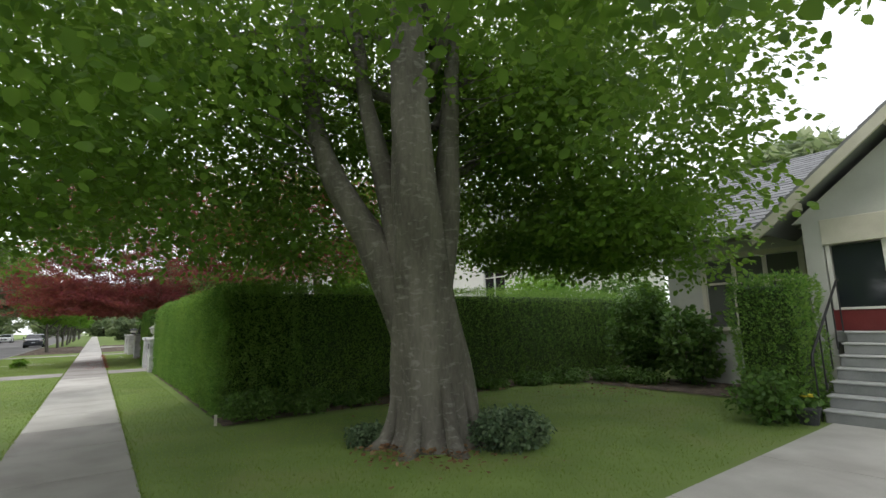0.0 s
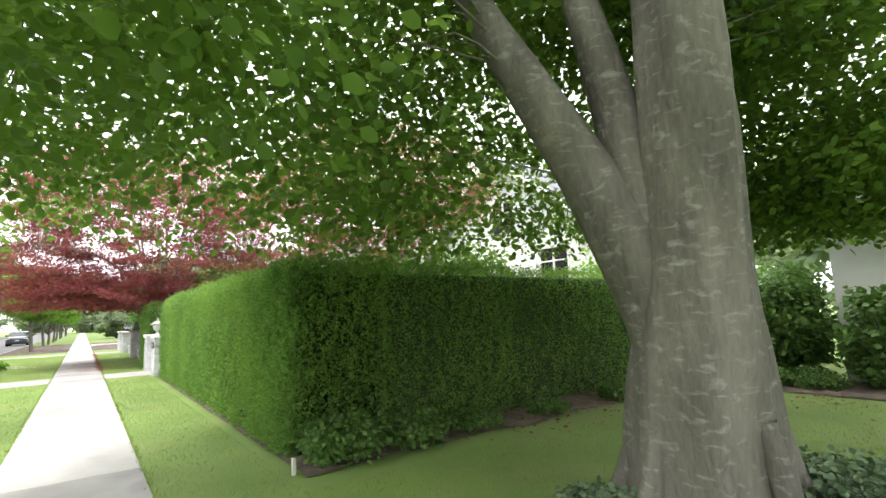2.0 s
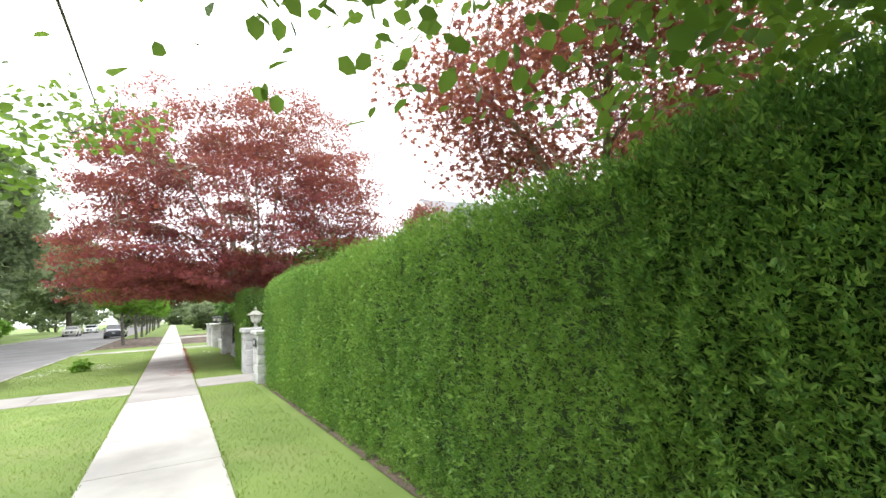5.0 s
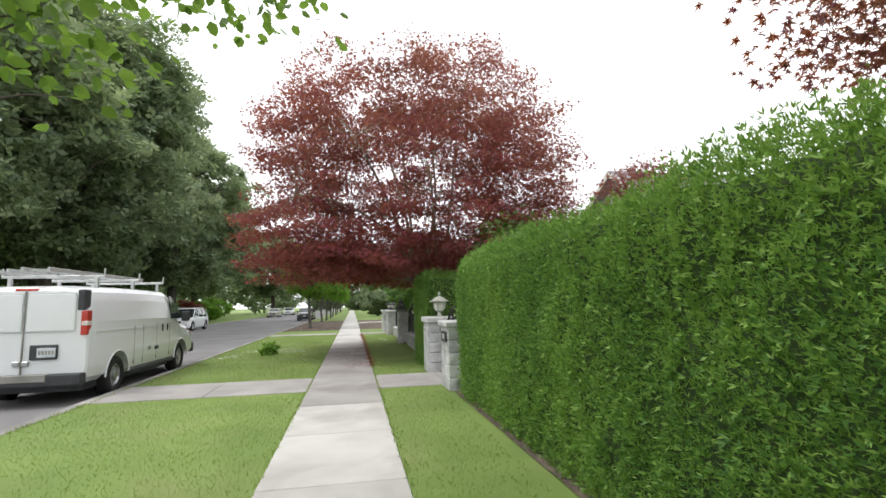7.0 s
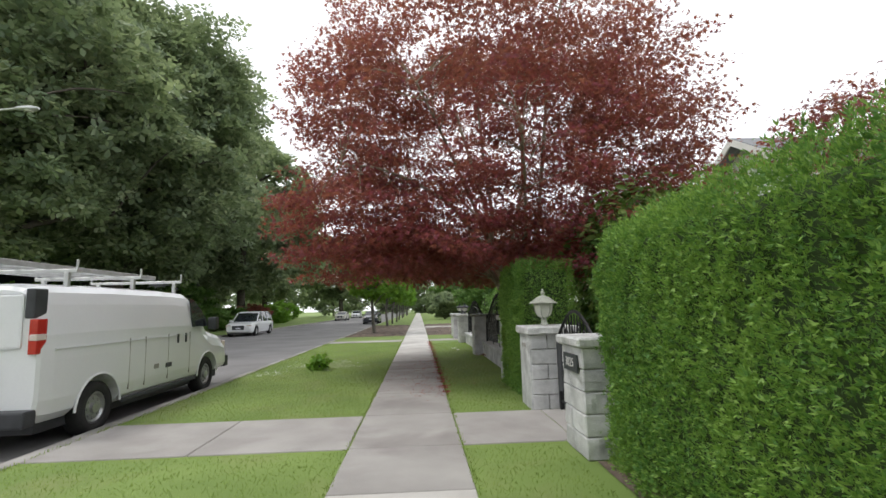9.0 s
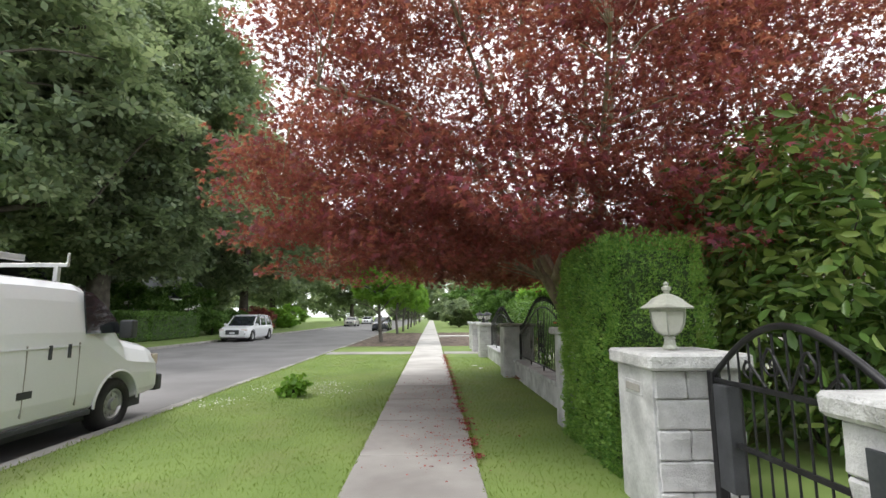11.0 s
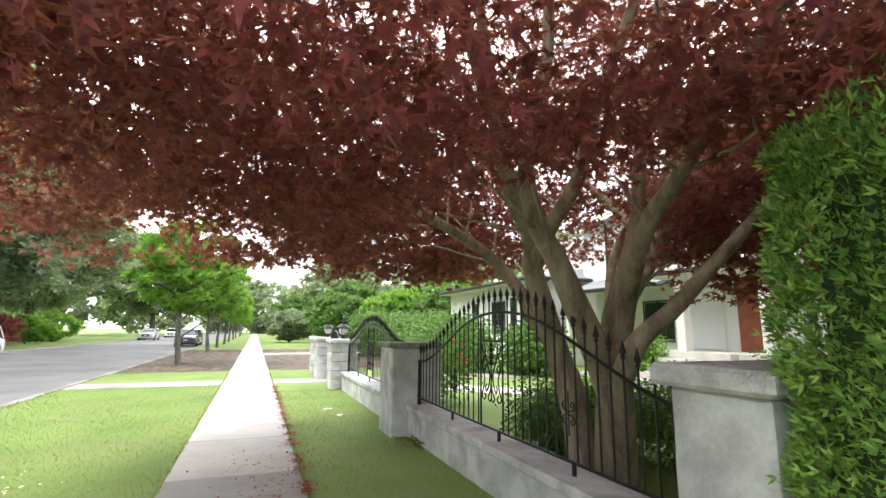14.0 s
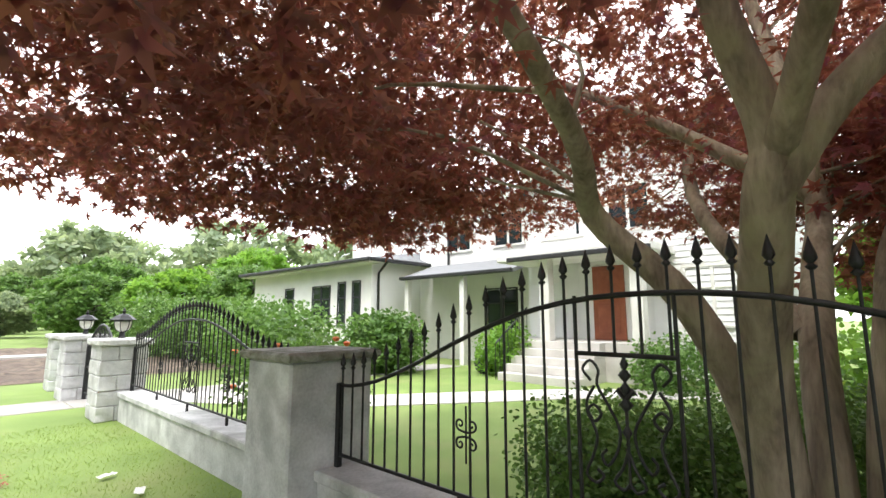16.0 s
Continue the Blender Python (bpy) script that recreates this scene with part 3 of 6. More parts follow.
def red_maple():
    t = thing("tree", (2.95, 26.0, 0), "purple-leaved maple with many grey-brown stems behind the iron fence", "tree")
    geo = ([], [])
    limbs = []
    ways = [([(0.0, 0.22, -0.05), (0.02, 0.30, 0.9), (-0.28, 0.50, 1.6), (-0.40, 0.92, 2.1), (-0.95, 0.76, 2.4), (-2.3, 0.7, 2.95), (-3.8, 1.2, 3.3)], 0.15, 0.03),
            ([(-0.05, 0.12, -0.05), (-0.06, 0.20, 0.7), (-0.25, 0.20, 1.3), (-0.57, 0.08, 2.02), (-0.60, 0.05, 2.3), (-0.80, 0.18, 2.95), (-1.0, 0.3, 4.2), (-1.5, 0.9, 6.5), (-1.9, 1.2, 8.4)], 0.19, 0.03),
            ([(-0.58, 0.06, 2.05), (-0.53, -0.16, 2.38), (-0.46, -0.5, 2.75), (-0.50, -0.85, 3.3), (-0.3, -1.3, 4.5), (-0.5, -1.9, 6.4)], 0.12, 0.03),
            ([(0.0, -0.28, -0.05), (-0.08, -0.40, 0.7), (-0.42, -0.58, 1.3), (-0.68, -0.67, 1.69), (-0.85, -0.69, 2.01), (-1.03, -0.69, 2.31), (-1.12, -0.75, 2.8), (-1.0, -0.9, 3.6), (-1.2, -1.2, 5.0), (-1.4, -1.5, 7.2)], 0.18, 0.03),
            ([(0.05, -0.12, -0.05), (0.05, -0.20, 0.9), (0.0, -0.27, 1.5), (0.08, -0.30, 1.8), (0.13, -0.42, 2.15), (0.15, -0.52, 2.55), (0.08, -0.67, 3.08), (0.17, -0.70, 3.6), (0.3, -0.9, 5.0), (0.6, -1.0, 7.6), (1.0, -1.1, 9.4)], 0.15, 0.03),
            ([(0.02, -0.3, 0.9), (0.0, -0.45, 1.6), (-0.20, -0.86, 2.08), (-0.33, -1.17, 2.31), (-0.39, -1.47, 2.5), (-0.5, -2.2, 3.1), (-0.7, -3.2, 4.0), (-0.9, -4.0, 4.6)], 0.13, 0.025),
            ([(0.05, -0.3, 0.15), (-0.22, -0.6, 0.95), (-0.33, -0.8, 1.2), (-0.30, -0.94, 1.42), (0.0, -1.02, 1.67), (0.4, -1.15, 2.1), (1.1, -1.6, 3.0), (1.9, -2.2, 4.0)], 0.15, 0.03),
            ([(0.08, 0.0, -0.05), (0.15, 0.03, 0.7), (0.25, 0.05, 1.36), (0.58, 0.04, 1.85), (0.90, 0.03, 2.3), (1.4, 0.2, 3.4), (2.0, 0.5, 5.0), (2.4, 0.6, 7.2), (2.3, 0.6, 9.2)], 0.14, 0.03),
            ([(0.30, 0.1, 1.45), (1.1, 0.8, 2.5), (2.4, 1.0, 3.7), (4.0, 0.8, 4.8)], 0.09, 0.02),
            ([(-0.55, 0.07, 2.1), (-1.3, -0.5, 3.2), (-2.2, -1.4, 4.0), (-3.4, -2.4, 4.4), (-4.3, -3.0, 4.4)], 0.09, 0.02),
            ([(-0.80, 0.1, 2.9), (-1.6, -0.8, 4.4), (-2.3, -2.2, 5.4), (-2.8, -3.6, 5.8)], 0.08, 0.02),
            ([(-0.80, 0.18, 2.95), (-1.0, 1.4, 4.0), (-1.4, 3.0, 5.0), (-1.8, 4.4, 5.2)], 0.08, 0.02),
            ([(0.90, 0.03, 2.3), (1.1, 1.2, 3.3), (1.3, 2.7, 4.4), (1.4, 4.0, 5.0)], 0.09, 0.02)]
    for w, r0, r1 in ways:
        pts = spline(w, 5)
        tube(geo, pts, np.linspace(r0 * 0.72, r1 * 0.9, len(pts)), 10, 0.22)
        limbs += pts[8:]

    def low(x, y):
        d = math.hypot(x, y)
        base = 2.28 + 0.4 * noise.noise(Vector((x * 0.6, y * 0.6, 4.0)))
        if x > 0.6 or d < 1.6:
            base += 0.3
        return base
    # a broad two-topped crown of leaf clumps drawn together in level layers
    g = np.random.default_rng(21)
    C = []
    while len(C) < 1850:
        v = g.normal(size=3)
        v /= np.sum(np.abs(v) ** 2.2) ** (1 / 2.2)
        q = np.array([-0.8, 0.1, 4.9]) + v * g.uniform(0.25, 1) ** 0.5 * np.array([5.5, 5.1, 5.3])
        top = 9.5 + 0.6 * math.sin(1.4 * q[0] + 0.5) + 0.14 * q[0]
        edge = 1 + 0.5 * noise.noise(Vector((q[0] * 0.5, q[1] * 0.5, q[2] * 0.9)))
        if q[2] < low(q[0], q[1]) or q[2] > top * (0.85 + 0.15 * edge) or noise.noise(Vector((q[0] * 0.55, q[1] * 0.55, q[2] * 1.1 + 7))) < -0.22:
            continue
        lay = 0.75 + 0.35 * noise.noise(Vector((q[0] * 0.35, q[1] * 0.35, 2.0)))
        q[2] += 0.55 * (round(q[2] / lay) * lay - q[2]) if q[2] < 8 else 0
        C.append(q)
    C = np.array(C)
    C2 = crown_points(230, (-1.4, 0.6, 3.0), (4.6, 5.0, 0.8), 22, 0.2, low)
    C4 = crown_points(70, (-3.2, -0.6, 2.9), (1.6, 2.2, 0.6), 29, 0.2, lambda x, y: 2.2)
    C = np.concatenate([C, C2, C4, crown_points(100, (-0.8, 3.4, 3.0), (2.6, 2.3, 0.8), 26, 0.2), crown_points(24, (2.7, -0.3, 3.5), (1.3, 1.8, 0.7), 28, 0.2), crown_points(110, (2.1, -0.9, 2.45), (1.5, 1.7, 0.75), 31, 0.2)])
    twigs(geo, limbs, C, 0.32, 23, 0.016, 4, 1.6)
    geo_mesh("trunk", geo, M["maple_bark"], t)
    P, D, N, S = leaves_at(C, 68, 0.56, 0.30, 0.114, 24)
    scatter("crown", P, D, N, S, palmate(), M["maple"], t)
    return t


def far_tree(x, y, h, r, z0, mat, seed, label, bark="dark_bark", clumps=420, leaves=34, size=0.42, trunk_r=0.35, lobes=1.0):
    t = thing("tree", (x, y, 0), label, "tree")
    g = np.random.default_rng(seed)
    geo = ([], [])
    limbs = spline([(0, 0, -0.1), (g.normal() * 0.1, g.normal() * 0.1, h * 0.25), (g.normal() * 0.3, g.normal() * 0.3, h * 0.55), (g.normal() * 0.4, g.normal() * 0.4, h * 0.9)], 5)
    tube(geo, limbs, np.linspace(trunk_r, trunk_r * 0.15, len(limbs)), 10, 0.15)
    allp = limbs[4:]
    for k in range(9):
        a = k * 2.4 + g.random()
        zb = h * (0.2 + 0.06 * k)
        pts = spline([(0, 0, zb), (r * 0.4 * math.cos(a), r * 0.4 * math.sin(a), zb + h * 0.1), (r * 0.85 * math.cos(a), r * 0.85 * math.sin(a), zb + h * 0.14)], 4)
        tube(geo, pts, np.linspace(trunk_r * 0.4, trunk_r * 0.08, len(pts)), 6)
        allp += pts[2:]
    zc = (h + z0) / 2
    C = crown_points(clumps, (0, 0, zc), (r, r, (h - z0) / 2), seed, 0.7, lambda a, b: z0 + 0.4 * noise.noise(Vector((a * 0.4, b * 0.4, seed))))
    bulge = np.array([1 + 0.45 * lobes * noise.noise(Vector(q) * (2.4 / r) + Vector((seed, 0, 0))) for q in C])
    C[:, :2] *= bulge[:, None]
    twigs(geo, allp, C, 0.12, seed + 1, trunk_r * 0.1)
    geo_mesh("trunk", geo, M[bark], t)
    P, D, N, S = leaves_at(C, leaves, r * 0.17, 0.45, size, seed + 2, up=0.8)
    scatter("crown", P, D, N, S, clump(), M[mat], t)
    return t


def shrub(x, y, h, r, mat, seed, label, clumps=70, leaves=40, size=0.08, shape=None, name="shrub"):
    t = thing(name, (x, y, 0), label, "shrub")
    g = np.random.default_rng(seed)
    geo = ([], [])
    tips = crown_points(clumps, (0, 0, h * 0.52), (r, r, h * 0.5), seed, 0.6, lambda a, b: 0.05)
    for k in range(7):
        c = tips[g.integers(len(tips))]
        tube(geo, spline([(g.normal() * 0.06, g.normal() * 0.06, -0.03), tuple(c * np.array([0.4, 0.4, 0.6])), tuple(c)], 3), np.linspace(0.02, 0.005, 7), 5)
    geo_mesh("stems", geo, M["dark_bark"], t)
    P, D, N, S = leaves_at(tips, leaves, min(r, h) * 0.45, 0.8, size, seed + 1, up=0.5)
    P[:, 2] = np.abs(P[:, 2])
    scatter("foliage", P, D, N, S, shape or ovate(), M[mat], t)
    return t


beech()
red_maple()
BIG = "very large dense dark green tree across the street"
far_tree(-21.2, 48, 24, 9.6, 3.8, "dark_leaf", 31, BIG, clumps=860, leaves=34, size=0.46, trunk_r=0.8)
far_tree(-21, 36, 21, 7.5, 4.2, "dark_leaf", 32, BIG, clumps=760, leaves=34, size=0.42, trunk_r=0.7)
far_tree(-19, 66, 22, 7.6, 3.5, "dark_leaf", 33, BIG, clumps=360, leaves=22, size=0.62, trunk_r=0.5)
far_tree(-24, 90, 22, 9.0, 3.5, "dark_leaf", 34, BIG, clumps=320, leaves=22, size=0.75, trunk_r=0.5)
far_tree(-32, 60, 26, 9.0, 3.5, "dark_leaf", 35, BIG, clumps=320, leaves=22, size=0.8, trunk_r=0.5)
far_tree(-17, 120, 18, 8.0, 3.5, "dark_leaf", 36, BIG, clumps=260, leaves=22, size=0.8, trunk_r=0.5)
YT = "young street tree with fresh green leaves on the verge"
for k, yy in enumerate((43.1, 55, 63, 71, 80, 90, 102, 116, 132)):
    far_tree(-2.6 + 0.1 * math.sin(k * 3), yy, 5.6 + 0.5 * math.sin(k * 2), 2.0, 2.1, "young_leaf", 40 + k, YT, "beech_bark", 130 if k < 4 else 80, 26 if k < 4 else 16, 0.22 if k < 4 else 0.3, 0.12)



def small_maple(x, y, zc, rad, hz, n, seed, label):
    t = thing("tree", (x, y, 0), label, "tree")
    g = np.random.default_rng(seed)
    C = crown_points(n, (0, 0, zc), (rad, rad, hz), seed, 0.5)
    C[:, 2] += 0.5 * np.array([noise.noise(Vector(q) * 0.7) for q in C])
    geo = ([], [])
    limbs = []
    for k in range(5):
        a = k * 1.35
        w = [(0.06 * math.cos(a), 0.06 * math.sin(a), -0.05), (0.25 * math.cos(a), 0.25 * math.sin(a), zc * 0.45), (rad * 0.35 * math.cos(a), rad * 0.35 * math.sin(a), zc * 0.85), (rad * 0.75 * math.cos(a), rad * 0.75 * math.sin(a), zc + hz * 0.3)]
        pts = spline(w, 4)
        tube(geo, pts, np.linspace(0.09, 0.02, len(pts)), 8, 0.1)
        limbs += pts[5:]
    twigs(geo, limbs, C, 0.5, seed + 1, 0.014, 4, 2.0)
    geo_mesh("trunk", geo, M["maple_bark"], t)
    P, D, N, S = leaves_at(C, 46, 0.7, 0.34, 0.12, seed + 2)
    scatter("crown", P, D, N, S, palmate(), M["maple"], t)


small_maple(5.3, 11.7, 4.45, 2.75, 1.5, 360, 51, "rust-red Japanese maple rising behind the tall hedge")
small_maple(7.5, 21.3, 4.3, 0.9, 0.9, 50, 54, "small purple maple top behind the hedge")

# ---- front walls, pillars, gates ----
M["cap_stone"] = surface("rough_cap_stone", (0.40, 0.40, 0.40), (0.66, 0.66, 0.65), 7, 60, 0.88, 1.0, stain=(0.20, 0.20, 0.19), stain_scale=4, dist=0.03)
M["lamp_metal"] = surface("verdigris_lamp_metal", (0.30, 0.32, 0.27), (0.48, 0.49, 0.43), 7, 60, 0.6, 0.2, stain=(0.16, 0.17, 0.14), stain_scale=6, metal=0.2)
M["lamp_glass"] = surface("frosted_lamp_glass", (0.50, 0.50, 0.45), (0.66, 0.66, 0.60), 3, 40, 0.35, 0.0)
M["plaque"] = surface("dark_plaque", (0.03, 0.035, 0.04), (0.06, 0.065, 0.07), 5, 60, 0.5, 0.1)
M["moss"] = surface("mossy_flat_cap", (0.17, 0.175, 0.14), (0.42, 0.42, 0.39), 9, 70, 0.95, 0.9, stain=(0.07, 0.09, 0.03), stain_scale=8, dist=0.02)


def rough_box(x0, x1, y0, y1, z0, z1, amount, seed, cuts=3, bevel=0.012):
    """A split stone: a bevelled block whose faces are broken up."""
    bm = bmesh.new()
    block(bm, x0, x1, y0, y1, z0, z1, bevel)
    big = [e for e in bm.edges if e.calc_length() > 0.06]
    bmesh.ops.subdivide_edges(bm, edges=big, cuts=cuts, use_grid_fill=True)
    c = Vector(((x0 + x1) / 2, (y0 + y1) / 2, (z0 + z1) / 2))
    for v in bm.verts:
        d = v.co - c
        d.z *= 0.25
        if d.length > 1e-5:
            v.co += d.normalized() * amount * (noise.noise(v.co * 9 + Vector((seed, 0, seed * 2))) + 0.2)
    return bm


def pillar(x0, x1, y0, y1, h, cap, over, label, stones=True, cap_mat="cap_stone", courses=5):
    pl = thing("gate_pillar", ((x0 + x1) / 2, (y0 + y1) / 2, 0), label, "pillar", "pillars along the front wall")
    a, b = (x1 - x0) / 2, (y1 - y0) / 2
    top = h - cap
    if stones:
        part("core", box(-a + 0.03, a - 0.03, -b + 0.03, b - 0.03, -0.05, top - 0.01), M["kerb"], pl)
        ch = top / courses
        for k in range(courses):
            z0, z1 = k * ch + 0.004, (k + 1) * ch - 0.004
            cut = 0.25 * (1 if k % 2 else -1)
            sd = k * 3 + x0 + y0
            if k % 2:
                part("stone", rough_box(-a, a, -b, b * cut - 0.004, z0, z1, 0.018, sd), M["stone"], pl)
                part("stone", rough_box(-a, a, b * cut + 0.004, b, z0, z1, 0.018, sd + 9), M["stone"], pl)
            else:
                part("stone", rough_box(-a, a * cut - 0.004, -b, b, z0, z1, 0.018, sd), M["stone"], pl)
                part("stone", rough_box(a * cut + 0.004, a, -b, b, z0, z1, 0.018, sd + 9), M["stone"], pl)
    else:
        part("shaft", rough_box(-a, a, -b, b, -0.05, top, 0.006, y0, 6, 0.02), M["render_wall"], pl)
    part("cap", rough_box(-a - over, a + over, -b - over, b + over, top, h, 0.014, y0 + 4, 7, 0.02), M[cap_mat], pl)
    return pl


P0 = pillar(1.72, 2.35, 18.55, 19.2, 1.18, 0.10, 0.05, "pale grey stone gate pillar with a dark number plaque")
P1 = pillar(1.75, 2.40, 20.85, 21.5, 1.20, 0.12, 0.07, "pale grey stone gate pillar with letter slot and rough cap")
P2 = pillar(1.84, 2.70, 23.60, 24.07, 1.32, 0.10, 0.06, "pale cement pillar with thick rough stone cap", False)
P3 = pillar(1.86, 2.60, 28.95, 29.62, 1.28, 0.07, 0.06, "grey cement pillar with mossy flat cap", False, "moss")
P4 = pillar(1.82, 2.45, 34.45, 35.1, 1.22, 0.10, 0.06, "grey split-stone gate pillar under a lantern")
P5 = pillar(1.80, 2.45, 37.15, 37.8, 1.22, 0.10, 0.06, "grey split-stone pillar beyond the second gate")
P6 = pillar(1.84, 2.45, 38.9, 39.55, 1.20, 0.10, 0.06, "grey split-stone end pillar beside bare earth")
# letter slot on the second pillar
part("face_panel", box(-0.346, -0.30, -0.32, 0.32, -0.03, 1.074, 0.006), M["render_wall"], P1, "smooth pale cement street face")
part("slot_frame", box(-0.354, -0.344, -0.16, 0.16, 0.86, 0.97, 0.004), M["stone"], P1)
part("slot_flap", box(-0.360, -0.352, -0.13, 0.13, 0.885, 0.945, 0.004), M["kerb"], P1)
# number plaque
plq = part("plaque", box(-0.345, -0.328, -0.24, 0.20, 0.82, 1.0, 0.004), M["plaque"], P0, "dark plaque with house number")
fc = bpy.data.curves.new("number", "FONT")
fc.body, fc.size, fc.extrude, fc.align_x, fc.align_y = "3025", 0.13, 0.003, "CENTER", "CENTER"
num = new("number", fc)
num.parent = plq
num.matrix_local = Matrix.Translation((-0.349, -0.02, 0.91)) @ Euler((radians(90), 0, radians(-90))).to_matrix().to_4x4()
fc.materials.append(M["cap_stone"])
deps = bpy.context.evaluated_depsgraph_get()
me = bpy.data.meshes.new_from_object(num.evaluated_get(deps))
mat_local = num.matrix_local.copy()
bpy.data.objects.remove(num)
num = link_mesh("number", me, M["cap_stone"], plq, "pale house number 3025")
num.matrix_local = mat_local


def low_wall(y0, y1):
    w = thing("front_wall", (2.27, y0, 0), "low weathered grey cement wall with flat coping", "wall")
    part("wall_face", rough_box(-0.16, 0.16, 0.003, y1 - y0 - 0.003, -0.05, 0.35, 0.01, y0, 9, 0.01), M["render_wall"], w)
    n = 4
    ln = (y1 - y0) / n
    for k in range(n):
        part("coping_stone", rough_box(-0.195, 0.195, k * ln + 0.005, (k + 1) * ln - 0.005, 0.352, 0.43, 0.008, k + y0, 5, 0.012), M["render_wall"], w)


low_wall(24.09, 28.95)
low_wall(29.62, 34.45)


def rod(geo, a, b, r, n=6):
    tube(geo, [a, b], [r, r], n)


def bar_mesh(h):
    """One fence bar, h long from its foot, with a spear head and collar."""
    geo = ([], [])
    tube(geo, [(0, 0, 0), (0, 0, h)], [0.008, 0.008], 4)
    tube(geo, [(0, 0, h - 0.012), (0, 0, h), (0, 0, h + 0.012)], [0.010, 0.021, 0.010], 6)
    tube(geo, [(0, 0, h + 0.010), (0, 0, h + 0.03), (0, 0, h + 0.045), (0, 0, h + 0.115)], [0.008, 0.023, 0.021, 0.001], 6)
    return geo


def spiral(geo, c, r, a0, turns, out, rad=0.007, flip=1):
    """A scroll in the fence's plane (y, z), starting far out and curling in."""
    pts = []
    for k in range(17):
        u = k / 16
        a = a0 + flip * turns * 2 * math.pi * u
        rr = r * (1 - 0.85 * u)
        pts.append((0, c[0] + rr * math.cos(a), c[1] + rr * math.sin(a)))
    if out is not None:
        pts = [(0, out[0], out[1])] + pts
    tube(geo, spline(pts, 2), np.linspace(rad * 1.2, rad * 0.9, len(spline(pts, 2))), 5)


def way_3(way):
    return [(0, a, b) for a, b in way]


def iron_fence(y0, y1, n, x=2.25, z0=0.47, end=1.02, mid=1.64, label="", shift=0.0):
    f = thing("iron_fence", (x, y0, 0), label, "fence", "arched iron fence panels")
    L = y1 - y0

    def top(y):
        u = (y / L) * 2 - 1
        return end + (mid - end) * (0.5 + 0.5 * math.cos(math.pi * min(1, abs(u)) ** 1.15))
    geo = ([], [])
    tube(geo, [(0, 0.02, z0 + 0.05), (0, L - 0.02, z0 + 0.05)], [0.014, 0.014], 4)
    geo_mesh("bottom_rail", geo, M["iron"], f, smooth=False)
    geo = ([], [])
    ys = np.linspace(0.02, L - 0.02, 33)
    tube(geo, [(0, q, top(q)) for q in ys], [0.014] * 33, 6)
    geo_mesh("top_rail", geo, M["iron"], f, smooth=False)
    for q in (0.03, L - 0.03):
        part("end_post", box(-0.022, 0.022, q - 0.022, q + 0.022, 0.43, top(q) + 0.02, 0.003), M["iron"], f)
    for q in (L * 0.26, L * 0.5, L * 0.74):
        part("foot", box(-0.012, 0.012, q - 0.012, q + 0.012, 0.425, z0 + 0.05), M["iron"], f)
    half = 0.235
    for k in range(n):
        y = L * (k + 0.5) / n
        zt = top(y) + 0.13
        if abs(y - L / 2 - shift) < half - 0.02:
            zb = top(L / 2) - 0.28
        else:
            zb = z0 + 0.05
        ob = geo_mesh("bar", bar_mesh(zt - zb), M["iron"], f, smooth=False)
        ob.location = (0, y, zb)
    # central ornament: crest, urn and paired scrolls
    zo = top(L / 2) - 0.28
    c = L / 2 + shift
    geo = ([], [])
    rod(geo, (0, c - half, zo), (0, c + half, zo), 0.012)
    rod(geo, (0, c - half, z0 + 0.05), (0, c - half, top(L / 2)), 0.010, 4)
    rod(geo, (0, c + half, z0 + 0.05), (0, c + half, top(L / 2)), 0.010, 4)
    for s in (-1, 1):
        way = [(0.165, 0.125), (0.205, 0.075), (0.165, 0.03), (0.125, 0.075), (0.135, 0.14), (0.09, 0.22), (0.035, 0.33), (0.05, 0.43), (0.10, 0.50), (0.125, 0.46), (0.10, 0.43)]
        tube(geo, spline([(0, c + s * a, zo - b) for a, b in way], 3), [0.0075] * len(spline(way_3(way), 3)), 5)
        way = [(0.165, 0.30), (0.185, 0.265), (0.155, 0.235), (0.12, 0.27), (0.15, 0.31), (0.185, 0.29), (0.19, 0.22), (0.15, 0.15)]
        tube(geo, spline([(0, c + s * a, zo - b) for a, b in way], 3), [0.0075] * len(spline(way_3(way), 3)), 5)
        way = [(0.17, 0.31), (0.145, 0.38), (0.17, 0.47), (0.205, 0.55), (0.16, 0.585), (0.12, 0.55), (0.15, 0.525)]
        tube(geo, spline([(0, c + s * a, zo - b) for a, b in way], 3), [0.0075] * len(spline(way_3(way), 3)), 5)
        way = [(0.0, 0.42), (0.03, 0.50), (0.07, 0.56), (0.03, 0.59), (0.0, 0.56)]
        tube(geo, spline([(0, c + s * a, zo - b) for a, b in way], 3), [0.0075] * len(spline(way_3(way), 3)), 5)
        tube(geo, [(0, c, zo - 0.20), (0, c + s * 0.035, zo - 0.155), (0, c + s * 0.055, zo - 0.175)], [0.010, 0.014, 0.003], 5)
    tube(geo, [(0, c, zo), (0, c, zo - 0.58)], [0.009, 0.007], 5)
    for dz, r in ((0.04, 0.020), (0.09, 0.030), (0.15, 0.026), (0.22, 0.034), (0.34, 0.022)):
        tube(geo, [(0, c, zo - dz + 0.03), (0, c, zo - dz), (0, c, zo - dz - 0.03)], [0.006, r, 0.006], 6)
    geo_mesh("scroll_ornament", geo, M["iron"], f)
